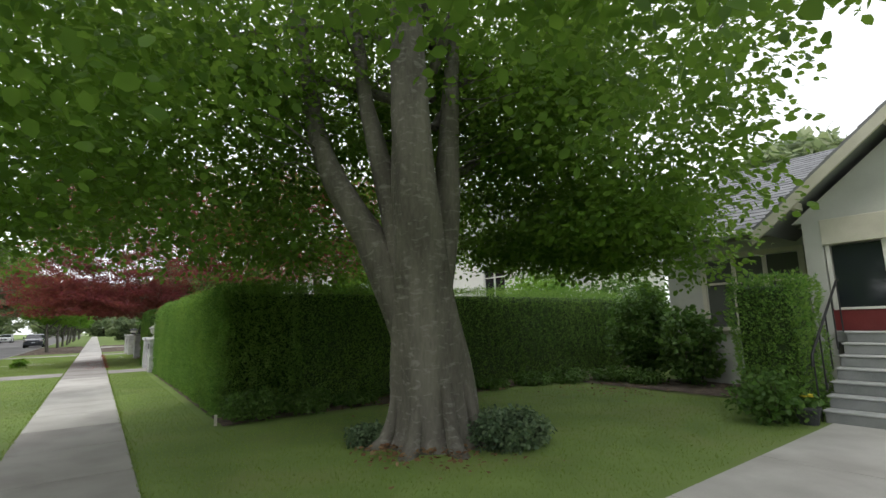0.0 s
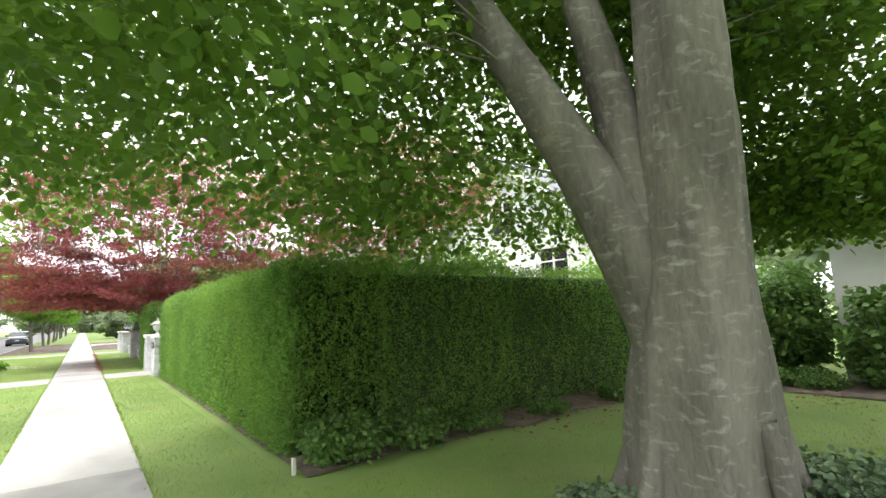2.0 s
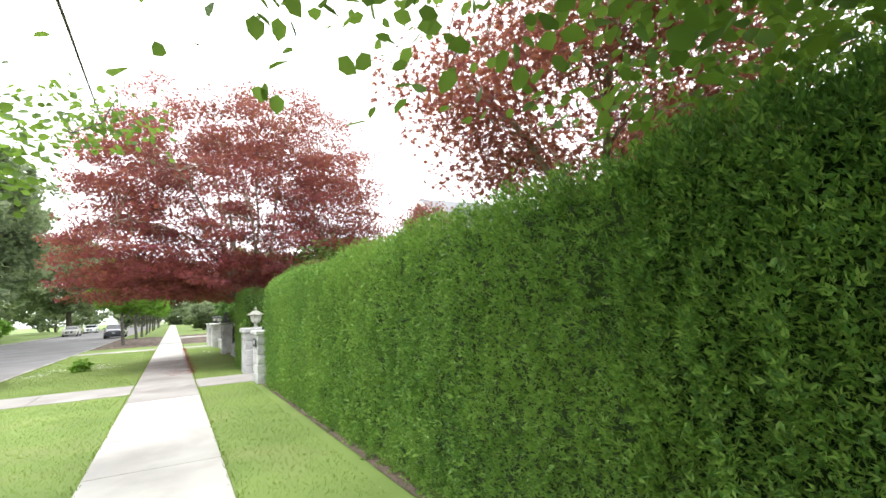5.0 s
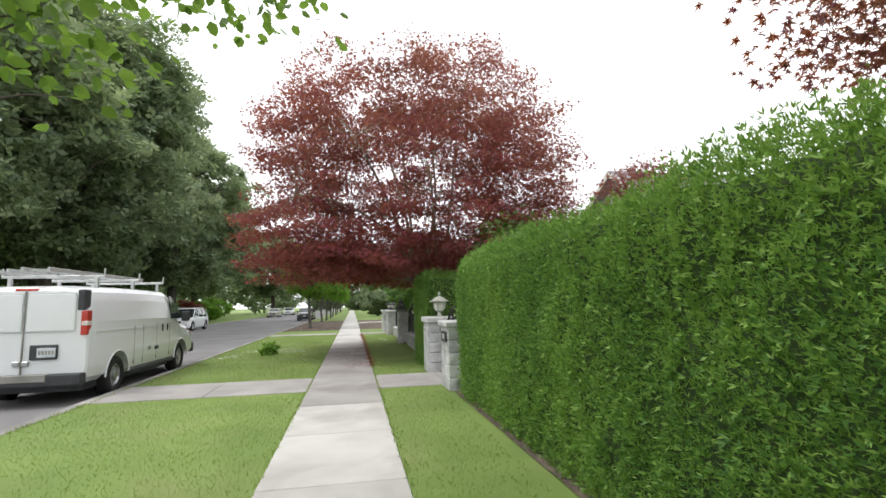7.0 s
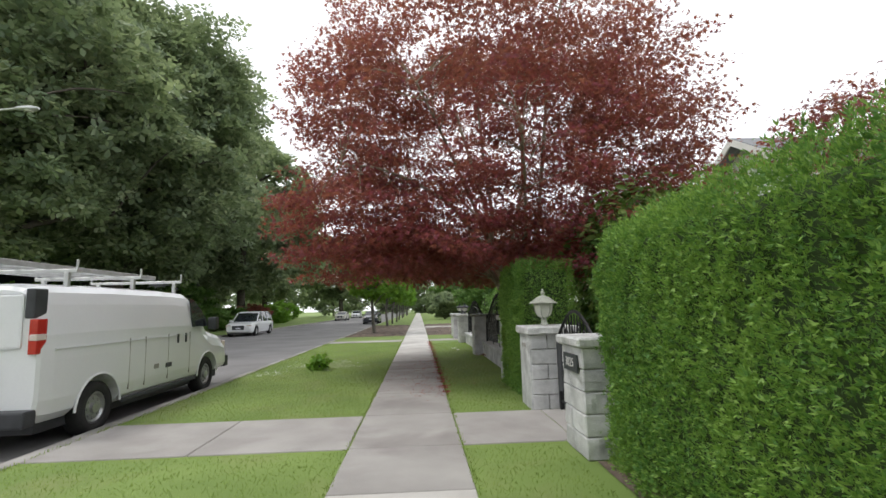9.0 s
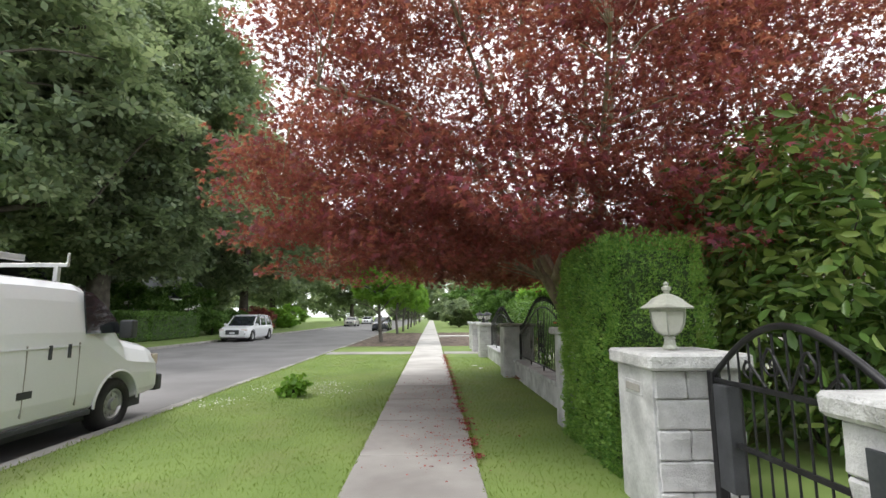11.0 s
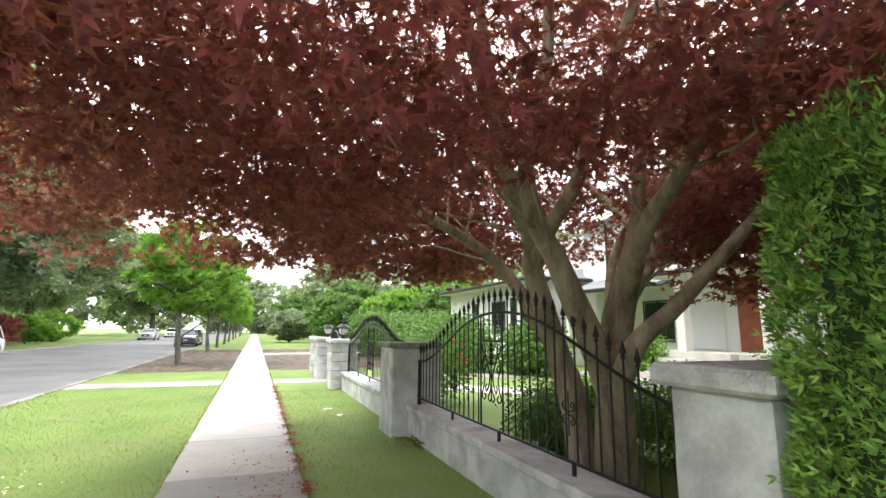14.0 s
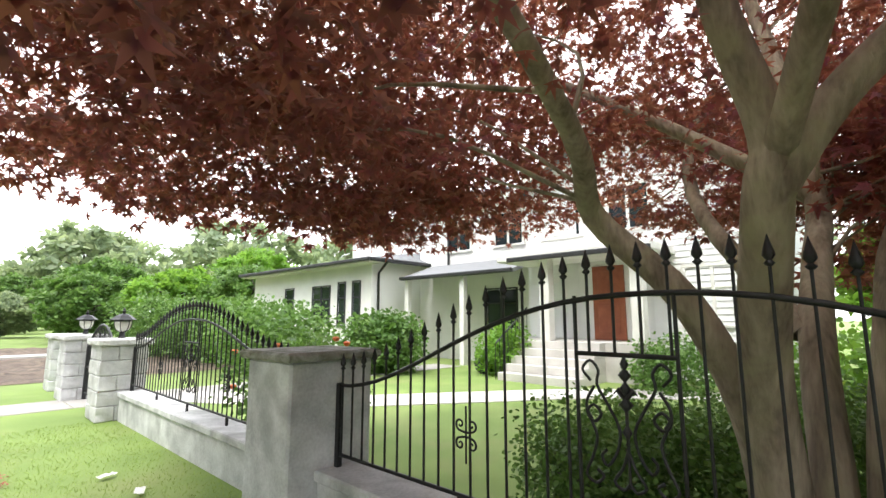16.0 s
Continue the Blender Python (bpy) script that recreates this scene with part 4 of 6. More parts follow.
    for q in (L * 0.27, L * 0.73):
        geo = ([], [])
        for s in (-1, 1):
            for v in (-1, 1):
                spiral(geo, (q + s * 0.045, 0.86 + v * 0.055), 0.036, -v * math.pi / 2, 1.2, (q, 0.86 + v * 0.01), 0.006, s * v)
        tube(geo, [(0, q, 0.70), (0, q, 1.02)], [0.006, 0.006], 5)
        geo_mesh("small_scroll", geo, M["iron"], f)
    return f


FL = "black wrought-iron fence panel with arched top, spear heads and scrolls"
iron_fence(24.12, 28.92, 38, label=FL, shift=0.15)
iron_fence(29.65, 34.42, 40, end=1.08, mid=1.52, label=FL)


def iron_gate(y0, y1, x, label, solid):
    gt = thing("iron_gate", (x, y0, 0), label, "gate")
    L = y1 - y0
    for q in (0.03, L - 0.03):
        part("gate_post", box(-0.03, 0.03, q - 0.03, q + 0.03, 0.02, 1.08, 0.005), M["iron"], gt)
    geo = ([], [])
    tube(geo, [(0, 0.03 + (L - 0.06) * k / 16, 1.04 + 0.38 * math.sin(math.pi * k / 16)) for k in range(17)], [0.022] * 17, 6)
    geo_mesh("arched_rail", geo, M["iron"], gt)
    for z in (0.14, 0.62, 1.02):
        part("rail", box(-0.014, 0.014, 0.06, L - 0.06, z - 0.016, z + 0.016, 0.003), M["iron"], gt)
    n = int(L / 0.11)
    for k in range(1, n):
        q = L * k / n
        geo = ([], [])
        rod(geo, (0, q, 0.14), (0, q, 1.02 + 0.36 * math.sin(math.pi * q / L)), 0.008)
        geo_mesh("bar", geo, M["iron"], gt, smooth=False)
    if solid:
        part("lock_box", box(-0.05, 0.05, L - 0.26, L - 0.10, 0.30, 1.0, 0.01, 2), M["plastic"], gt)
    geo = ([], [])
    for s in (-1, 1):
        spiral(geo, (L / 2 + s * 0.13, 1.18), 0.09, math.pi / 2, 1.3, (L / 2, 1.04), 0.008, -s)
        spiral(geo, (L / 2 + s * 0.35, 1.12), 0.06, math.pi / 2, 1.2, (L / 2 + s * 0.2, 1.04), 0.008, -s)
    geo_mesh("scrolls", geo, M["iron"], gt)


iron_gate(19.24, 20.81, 2.15, "black iron pedestrian gate with arched top, closed", True)
iron_gate(35.12, 37.13, 2.15, "black iron arched double gate, closed", False)


def lathe(prof, n, rz=0.0):
    """A turned shape: rings (radius, height), n-sided."""
    bm = bmesh.new()
    rings = []
    for r, z in prof:
        rings.append([bm.verts.new((r * math.cos(2 * math.pi * k / n + rz), r * math.sin(2 * math.pi * k / n + rz), z)) for k in range(n)])
    for a, b in zip(rings[:-1], rings[1:]):
        for k in range(n):
            bm.faces.new((a[k], a[(k + 1) % n], b[(k + 1) % n], b[k]))
    bm.faces.new(rings[0][::-1])
    bm.faces.new(rings[-1])
    return bm


def lantern(x, y, z, s=1.0, dark=False):
    """A pillar lantern: foot, neck, tapered glass bowl with ribs, flared roof, finial."""
    lt = thing("pillar_lantern", (x, y, z), "weathered metal pillar lantern with frosted glass on a stone cap", "lamp", "lanterns on the pillars")
    m = M["iron"] if dark else M["lamp_metal"]
    sc = lambda pr: [(r * s, h * s) for r, h in pr]
    part("foot", lathe(sc([(0.055, 0.0), (0.055, 0.012), (0.045, 0.03), (0.038, 0.07), (0.045, 0.085), (0.03, 0.10)]), 8), m, lt)
    part("glass", lathe(sc([(0.045, 0.105), (0.085, 0.13), (0.112, 0.18), (0.124, 0.24), (0.126, 0.285)]), 6), M["lamp_glass"], lt)
    geo = ([], [])
    for k in range(6):
        a = 2 * math.pi * k / 6
        tube(geo, [(r * s * math.cos(a), r * s * math.sin(a), h * s) for r, h in ((0.04, 0.10), (0.09, 0.13), (0.117, 0.18), (0.129, 0.24), (0.131, 0.29))], [0.007 * s] * 5, 4)
    geo_mesh("ribs", geo, m, lt)
    part("rim", lathe(sc([(0.128, 0.272), (0.138, 0.275), (0.138, 0.297), (0.128, 0.30)]), 6), m, lt)
    part("roof", lathe(sc([(0.20, 0.296), (0.205, 0.304), (0.155, 0.335), (0.11, 0.372), (0.062, 0.395), (0.03, 0.405)]), 6), m, lt)
    part("finial", lathe(sc([(0.022, 0.40), (0.022, 0.425), (0.034, 0.435), (0.034, 0.455), (0.014, 0.465), (0.022, 0.48), (0.004, 0.50)]), 8), m, lt)


lantern(2.06, 21.2, 1.205, 1.12)
lantern(2.14, 34.78, 1.225, 0.95, True)
lantern(2.14, 37.48, 1.225, 0.95, True)


# ---- vehicles ----
M["tail_red"] = surface("red_tail_lamp", (0.42, 0.02, 0.015), (0.55, 0.035, 0.025), 5, 60, 0.25, 0.0, coat=0.5)
M["tail_white"] = surface("clear_lamp_lens", (0.62, 0.50, 0.45), (0.75, 0.66, 0.62), 5, 60, 0.2, 0.0, coat=0.5)
M["plate"] = surface("licence_plate_white", (0.55, 0.58, 0.62), (0.68, 0.70, 0.72), 6, 60, 0.5, 0.0)
M["ladder"] = surface("aluminium_ladder", (0.45, 0.46, 0.46), (0.62, 0.63, 0.62), 6, 60, 0.45, 0.1, metal=0.5)
M["dark_paint"] = surface("dark_blue_grey_paint", (0.03, 0.035, 0.045), (0.05, 0.055, 0.07), 2, 40, 0.25, 0.0, coat=0.6)
M["beige_paint"] = surface("pale_beige_paint", (0.50, 0.49, 0.44), (0.58, 0.57, 0.52), 2, 40, 0.3, 0.0, coat=0.6)


def loft(stations, f, wf):
    """A closed body through stations (y, half width, bottom, top): rings rounded by f (heights) and wf (widths)."""
    bm = bmesh.new()
    rings = []
    for y, w, zb, zt in stations:
        pts = [(w * b, zb + a * (zt - zb)) for a, b in zip(f, wf)]
        ring_pts = pts + [(-x, z) for x, z in reversed(pts)]
        rings.append([bm.verts.new((x, y, z)) for x, z in ring_pts])
    n = len(rings[0])
    for a, b in zip(rings[:-1], rings[1:]):
        for k in range(n):
            bm.faces.new((a[k], a[(k + 1) % n], b[(k + 1) % n], b[k]))
    bm.faces.new(rings[0][::-1])
    bm.faces.new(rings[-1])
    bmesh.ops.recalc_face_normals(bm, faces=bm.faces)
    return bm


def cut_arches(ob, wheels, r, half):
    """Cuts round wheel arches out of a body."""
    for y, z in wheels:
        for s in (-1, 1):
            c = bmesh.new()
            bmesh.ops.create_cone(c, cap_ends=True, segments=28, radius1=r, radius2=r, depth=0.5, matrix=Matrix.Translation((s * half, y, z)) @ Euler((0, radians(90), 0)).to_matrix().to_4x4())
            me = bpy.data.meshes.new("cutter")
            c.to_mesh(me)
            c.free()
            co = new("cutter", me)
            co.parent = ob.parent
            md = ob.modifiers.new("arch", "BOOLEAN")
            md.operation, md.object, md.solver = "DIFFERENCE", co, "EXACT"
            bpy.context.view_layer.update()
            res = bpy.data.meshes.new_from_object(ob.evaluated_get(bpy.context.evaluated_depsgraph_get()))
            ob.modifiers.clear()
            ob.data = res
            bpy.data.objects.remove(co)


def wheel(parent, x, y, z, r, w, side):
    geo_t = bmesh.new()
    prof = [(r * 0.62, -w / 2), (r * 0.92, -w / 2), (r, -w * 0.36), (r, w * 0.36), (r * 0.92, w / 2), (r * 0.62, w / 2), (r * 0.58, w * 0.3), (r * 0.58, -w * 0.3)]
    n = 28
    rings = [[geo_t.verts.new((h, q * math.cos(2 * math.pi * k / n), q * math.sin(2 * math.pi * k / n))) for k in range(n)] for q, h in prof]
    for a, b in zip(rings, rings[1:] + rings[:1]):
        for k in range(n):
            geo_t.faces.new((a[k], b[k], b[(k + 1) % n], a[(k + 1) % n]))
    bmesh.ops.recalc_face_normals(geo_t, faces=geo_t.faces)
    wh = part("wheel", geo_t, M["rubber"], parent, smooth=True)
    wh.location = (x, y, z)
    rim = lathe([(r * 0.6, -0.02), (r * 0.6, 0.03), (r * 0.52, 0.035), (r * 0.46, 0.0), (r * 0.22, 0.01), (r * 0.2, 0.05), (r * 0.08, 0.055)], 20)
    for k in range(8):
        a = 2 * math.pi * k / 8
        bmesh.ops.create_cone(rim, cap_ends=True, segments=8, radius1=r * 0.075, radius2=r * 0.06, depth=0.02, matrix=Matrix.Translation((r * 0.36 * math.cos(a), r * 0.36 * math.sin(a), 0.012)))
    bmesh.ops.rotate(rim, verts=rim.verts, cent=(0, 0, 0), matrix=Euler((0, radians(90 * side), 0)).to_matrix())
    bmesh.ops.translate(rim, verts=rim.verts, vec=(side * w * 0.28, 0, 0))
    part("rim", rim, M["alloy"], wh)


def van():
    v = thing("van", (-5.42, 22.68, -0.115), "white cargo van with roof rack and ladder parked at the kerb", "van")
    F = [0.0, 0.06, 0.16, 0.44, 0.62, 0.84, 0.93, 0.98, 1.0]
    WF = [0.86, 0.97, 1.0, 1.0, 0.98, 0.90, 0.85, 0.76, 0.55]
    st = [(-2.84, 0.96, 0.42, 1.98), (-2.80, 0.985, 0.38, 2.03), (-2.6, 1.0, 0.36, 2.07), (-1.4, 1.0, 0.34, 2.09), (0.2, 1.0, 0.33, 2.09), (0.95, 1.0, 0.33, 2.07), (1.12, 1.0, 0.33, 2.02),
          (1.50, 0.995, 0.34, 1.72), (1.92, 0.99, 0.36, 1.33), (2.1, 0.985, 0.37, 1.27), (2.55, 0.97, 0.38, 1.18), (2.75, 0.95, 0.40, 1.10), (2.84, 0.90, 0.46, 0.98)]
    body = part("body", loft(st, F, WF), M["white_paint"], v, "white painted steel body")
    cut_arches(body, ((-1.72, 0.36), (1.72, 0.36)), 0.47, 0.95)
    body.data.polygons.foreach_set("use_smooth", np.zeros(len(body.data.polygons), bool))
    for s in (-1, 1):
        for y in (-1.72, 1.72):
            part("arch_liner", box(s * 0.62 - 0.06, s * 0.62 + 0.06, y - 0.46, y + 0.46, 0.40, 0.84), M["plastic"], v)
            wheel(v, s * 0.85, y, 0.365, 0.365, 0.24, s)
            geo = ([], [])
            tube(geo, [(s * 0.998, y + 0.475 * math.cos(a), 0.36 + 0.475 * math.sin(a)) for a in np.linspace(0.05, math.pi - 0.05, 17)], [0.018] * 17, 6)
            geo_mesh("arch_lip", geo, M["white_paint"], v)
    for s in (-1, 1):
        # front door window, leaning with the body side
        bm = bmesh.new()
        q = [(1.0, 1.38), (1.78, 1.38), (1.42, 1.74), (1.15, 1.93), (1.0, 1.95)]
        f = bm.faces.new([bm.verts.new((0, a, b)) for a, b in q])
        r = bmesh.ops.extrude_face_region(bm, geom=[f])
        bmesh.ops.translate(bm, verts=[e for e in r["geom"] if isinstance(e, bmesh.types.BMVert)], vec=(0.03, 0, 0))
        for w in bm.verts:
            w.co.x = s * (w.co.x * 0.6 + 0.984 - (w.co.z - 1.38) * 0.155)
        bmesh.ops.recalc_face_normals(bm, faces=bm.faces)
        part("side_window", bm, M["glass_dark"], v)
        for y in (0.42, 0.72):
            part("door_handle", box(s * 0.992, s * 1.022, y - 0.018, y + 0.018, 1.10, 1.27, 0.006), M["plastic"], v)
        for y in (0.90, 0.10, -0.62, -1.05):
            part("panel_seam", box(s * 0.985, s * 1.002, y - 0.006, y + 0.006, 0.5, 1.28), M["kerb"], v)
        part("body_crease", box(s * 0.97, s * 1.006, -2.6, 0.95, 1.235, 1.25), M["white_paint"], v)
        part("mirror", box(s * 1.03, s * 1.22, 1.58, 1.72, 1.30, 1.56, 0.03, 2), M["plastic"], v)
        part("sill", box(s * 0.96, s * 1.0, -1.2, 1.2, 0.33, 0.40, 0.01), M["plastic"], v)
        lamp = part("tail_lamp", box(s * 0.875, s * 0.975, -2.875, -2.72, 1.20, 1.62, 0.012, 2), M["tail_red"], v, "red tail lamp")
        part("reverse_lens", box(s * 0.885, s * 0.98, -2.88, -2.73, 1.36, 1.44, 0.008), M["tail_white"], lamp)
        part("lamp_pillar", box(s * 0.80, s * 0.915, -2.865, -2.66, 1.63, 1.99, 0.02, 2), M["plastic"], v, "black corner trim")
        part("head_lamp", box(s * 0.62, s * 0.90, 2.70, 2.86, 0.82, 1.0, 0.02, 2), M["tail_white"], v)
        part("rear_door_panel", box(min(s * 0.03, s * 0.78), max(s * 0.03, s * 0.78), -2.862, -2.83, 1.27, 1.93, 0.03, 2), M["white_paint"], v)
    part("filler_flap", box(0.996, 1.004, -0.35, -0.20, 0.72, 0.80, 0.002), M["kerb"], v)
    part("side_badge", box(0.994, 1.008, 0.02, 0.22, 0.70, 0.78, 0.003), M["plastic"], v)
    bm = bmesh.new()
    f = bm.faces.new([bm.verts.new(q) for q in ((-0.86, 1.93, 1.36), (0.86, 1.93, 1.36), (0.72, 1.16, 2.0), (-0.72, 1.16, 2.0))])
    r = bmesh.ops.extrude_face_region(bm, geom=[f])
    bmesh.ops.translate(bm, verts=[e for e in r["geom"] if isinstance(e, bmesh.types.BMVert)], vec=(0, 0.012, 0.014))
    bmesh.ops.recalc_face_normals(bm, faces=bm.faces)
    part("windscreen", bm, M["glass_dark"], v)
    part("door_seam", box(-0.008, 0.008, -2.87, -2.83, 0.5, 1.97), M["kerb"], v)
    part("rear_bumper", box(-0.97, 0.97, -2.98, -2.78, 0.36, 0.56, 0.03, 2), M["plastic"], v, "dark plastic step bumper")
    part("bumper_step", box(-0.45, 0.45, -3.0, -2.9, 0.44, 0.565, 0.01), M["kerb"], v)
    part("front_bumper", box(-0.96, 0.96, 2.76, 2.93, 0.40, 0.66, 0.04, 2), M["plastic"], v)
    part("grille", box(-0.6, 0.6, 2.80, 2.87, 0.78, 1.0, 0.02, 2), M["plastic"], v)
    recess = part("plate_recess", box(-0.60 + 0.72, 0.54, -2.878, -2.84, 0.80, 1.05, 0.01), M["plastic"], v)
    plate = part("licence_plate", box(0.24, 0.52, -2.886, -2.876, 0.84, 1.0, 0.004), M["plate"], recess)
    for k in range(5):
        part("plate_mark", box(0.265 + k * 0.05, 0.30 + k * 0.05, -2.890, -2.885, 0.885, 0.955), M["kerb"], recess)
    part("door_hinge", box(-0.12, -0.02, -2.885, -2.84, 0.70, 0.78, 0.008), M["alloy"], v)
    part("door_latch", box(0.02, 0.12, -2.885, -2.84, 0.70, 0.78, 0.008), M["alloy"], v)
    part("brake_lamp", box(-0.18, 0.18, -2.85, -2.76, 1.975, 2.02, 0.01), M["tail_red"], v)
    part("under_shadow_panel", box(-0.8, 0.8, -2.6, 2.6, 0.22, 0.42), M["plastic"], v, "dark underbody")
    rack = thing("roof_rack", (-5.42, 22.68, -0.115), "pale metal ladder rack with loaded ladder on the van roof", "roof rack")
    for y in (-2.1, -0.6, 0.75):
        part("cross_bar", box(-0.86, 0.86, y - 0.025, y + 0.025, 2.24, 2.29, 0.006), M["ladder"], rack)
        for s in (-1, 1):
            part("rack_foot", box(s * 0.72 - 0.03, s * 0.72 + 0.03, y - 0.03, y + 0.03, 2.05, 2.25, 0.006), M["ladder"], rack)
            part("end_stop", box(s * 0.85 - 0.012, s * 0.85 + 0.012, y - 0.015, y + 0.015, 2.24, 2.42, 0.004), M["ladder"], rack)
    ld = thing("ladder", (-5.42, 22.68, -0.115), "aluminium extension ladder lying on the roof rack", "ladder")
    for x in (0.05, 0.45):
        part("ladder_rail", box(x - 0.02, x + 0.02, -3.1, 0.55, 2.292, 2.37, 0.004), M["ladder"], ld)
    for k in range(12):
        part("rung", box(0.05, 0.45, -3.0 + k * 0.3, -2.965 + k * 0.3, 2.315, 2.345), M["ladder"], ld)
    for x in (-0.62, -0.28):
        part("ladder_rail", box(x - 0.02, x + 0.02, -2.9, 0.2, 2.292, 2.36, 0.004), M["ladder"], ld)


def car(x, y, rz, paint, label, L=4.9, W=1.94, H=1.70, name="car", roof_paint=True):
    c = thing(name, (x, y, -0.115), label, "car", rz=rz)
    h = L / 2
    F = [0.0, 0.10, 0.35, 0.75, 0.93, 1.0]
    WF = [0.88, 0.97, 1.0, 0.99, 0.95, 0.86]
    st = [(-h, W * 0.42, 0.36, 0.84), (-h + 0.12, W * 0.47, 0.28, 0.98), (-h + 0.6, W * 0.5, 0.22, 1.02), (0.0, W * 0.5, 0.20, 1.02), (h - 1.35, W * 0.5, 0.20, 1.02), (h - 0.7, W * 0.49, 0.22, 0.97), (h - 0.2, W * 0.46, 0.25, 0.86), (h, W * 0.40, 0.34, 0.72)]
    body = part("body", loft(st, F, WF), M[paint], c)
    wy = (-h + 0.93, h - 0.95)
    cut_arches(body, [(q, 0.36) for q in wy], 0.42, W * 0.48)
    gst = [(-h + 0.10, W * 0.42, 0.98, 1.02), (-h + 0.55, W * 0.44, 0.98, H - 0.10), (-0.3, W * 0.445, 0.98, H - 0.03), (0.45, W * 0.44, 0.98, H - 0.08), (h - 1.20, W * 0.44, 0.98, 1.02)]
    part("window_glass", loft(gst, [0, 0.3, 0.7, 0.95, 1.0], [1.0, 0.97, 0.88, 0.82, 0.72]), M["glass_dark"], c)
    rst = [(-h + 0.42, W * 0.34, H - 0.16, H - 0.09), (-h + 0.7, W * 0.36, H - 0.10, H - 0.02), (-0.3, W * 0.37, H - 0.05, H), (0.40, W * 0.36, H - 0.10, H - 0.05), (0.52, W * 0.34, H - 0.13, H - 0.09)]
    part("roof", loft(rst, [0, 0.5, 1.0], [1.0, 1.0, 0.9]), M[paint], c)
    for s in (-1, 1):
        for a, b in (((h - 1.25, 1.0), (0.50, H - 0.11)), ((0.0, 1.0), (-0.05, H - 0.06)), ((-1.1, 1.0), (-1.15, H - 0.08)), ((-h + 0.22, 1.0), (-h + 0.50, H - 0.13))):
            geo = ([], [])
            tube(geo, [(s * W * 0.445, a[0], a[1]), (s * W * 0.385, b[0], b[1])], [0.032, 0.026], 5)
            geo_mesh("window_pillar", geo, M[paint], c)
        part("mirror", box(s * (W / 2 + 0.04) - 0.09, s * (W / 2 + 0.04) + 0.09, h - 1.45, h - 1.30, 1.0, 1.15, 0.03, 2), M[paint], c)
        part("head_lamp", box(s * W * 0.36 - 0.16, s * W * 0.36 + 0.16, h - 0.22, h - 0.03, 0.70, 0.80, 0.02, 2), M["tail_white"], c)
        part("tail_lamp", box(s * W * 0.38 - 0.14, s * W * 0.38 + 0.14, -h - 0.01, -h + 0.16, 0.80, 0.94, 0.02, 2), M["tail_red"], c)
        part("air_intake", box(s * W * 0.33 - 0.16, s * W * 0.33 + 0.16, h - 0.16, h - 0.005, 0.42, 0.54, 0.02, 2), M["plastic"], c)
        for q in wy:
            wheel(c, s * (W / 2 - 0.12), q, 0.36, 0.36, 0.23, s)
    part("grille", box(-0.42, 0.42, h - 0.06, h + 0.012, 0.46, 0.76, 0.03, 2), M["plastic"], c)
    part("licence_plate", box(-0.16, 0.16, h + 0.012, h + 0.024, 0.52, 0.62, 0.004), M["plate"], c)
    part("licence_plate", box(-0.16, 0.16, -h - 0.02, -h + 0.02, 0.62, 0.74, 0.004), M["plate"], c)
    part("underbody", box(-W * 0.4, W * 0.4, -h + 0.3, h - 0.3, 0.18, 0.36), M["plastic"], c)


van()
car(-12.45, 50.2, 180, "white_paint", "white sport utility car parked facing the walker", 5.0, 1.96, 1.74)
car(-5.35, 70.0, 180, "dark_paint", "dark sedan parked on the near side of the street", 4.7, 1.84, 1.48)
car(-12.6, 93.5, 180, "beige_paint", "pale beige sedan parked far along the street", 4.7, 1.82, 1.46)
car(-12.6, 112.0, 180, "white_paint", "white car parked far along the street", 4.6, 1.82, 1.5)

# ---- houses ----
M["siding"] = surface("white_lap_siding", (0.66, 0.66, 0.66), (0.76, 0.76, 0.755), 1.0, 60, 0.75, 0.2)
M["step"] = surface("painted_grey_steps", (0.20, 0.21, 0.21), (0.32, 0.325, 0.325), 3, 70, 0.8, 0.3)
M["step_edge"] = surface("worn_step_nosing", (0.42, 0.43, 0.43), (0.55, 0.55, 0.55), 5, 70, 0.8, 0.2)
# cream trim darkened: shade under porch and eave is put into the colour
M["soffit"] = surface("soffit_boards_painted_shade", (0.20, 0.19, 0.165), (0.28, 0.27, 0.235), 3, 60, 0.8, 0.2)
M["door_orange"] = surface("varnished_red_brown_door", (0.22, 0.06, 0.03), (0.33, 0.10, 0.05), 4, 60, 0.45, 0.1)
M["curtain"] = surface("pale_curtain", (0.45, 0.45, 0.42), (0.6, 0.6, 0.57), 14, 40, 0.9, 0.4)


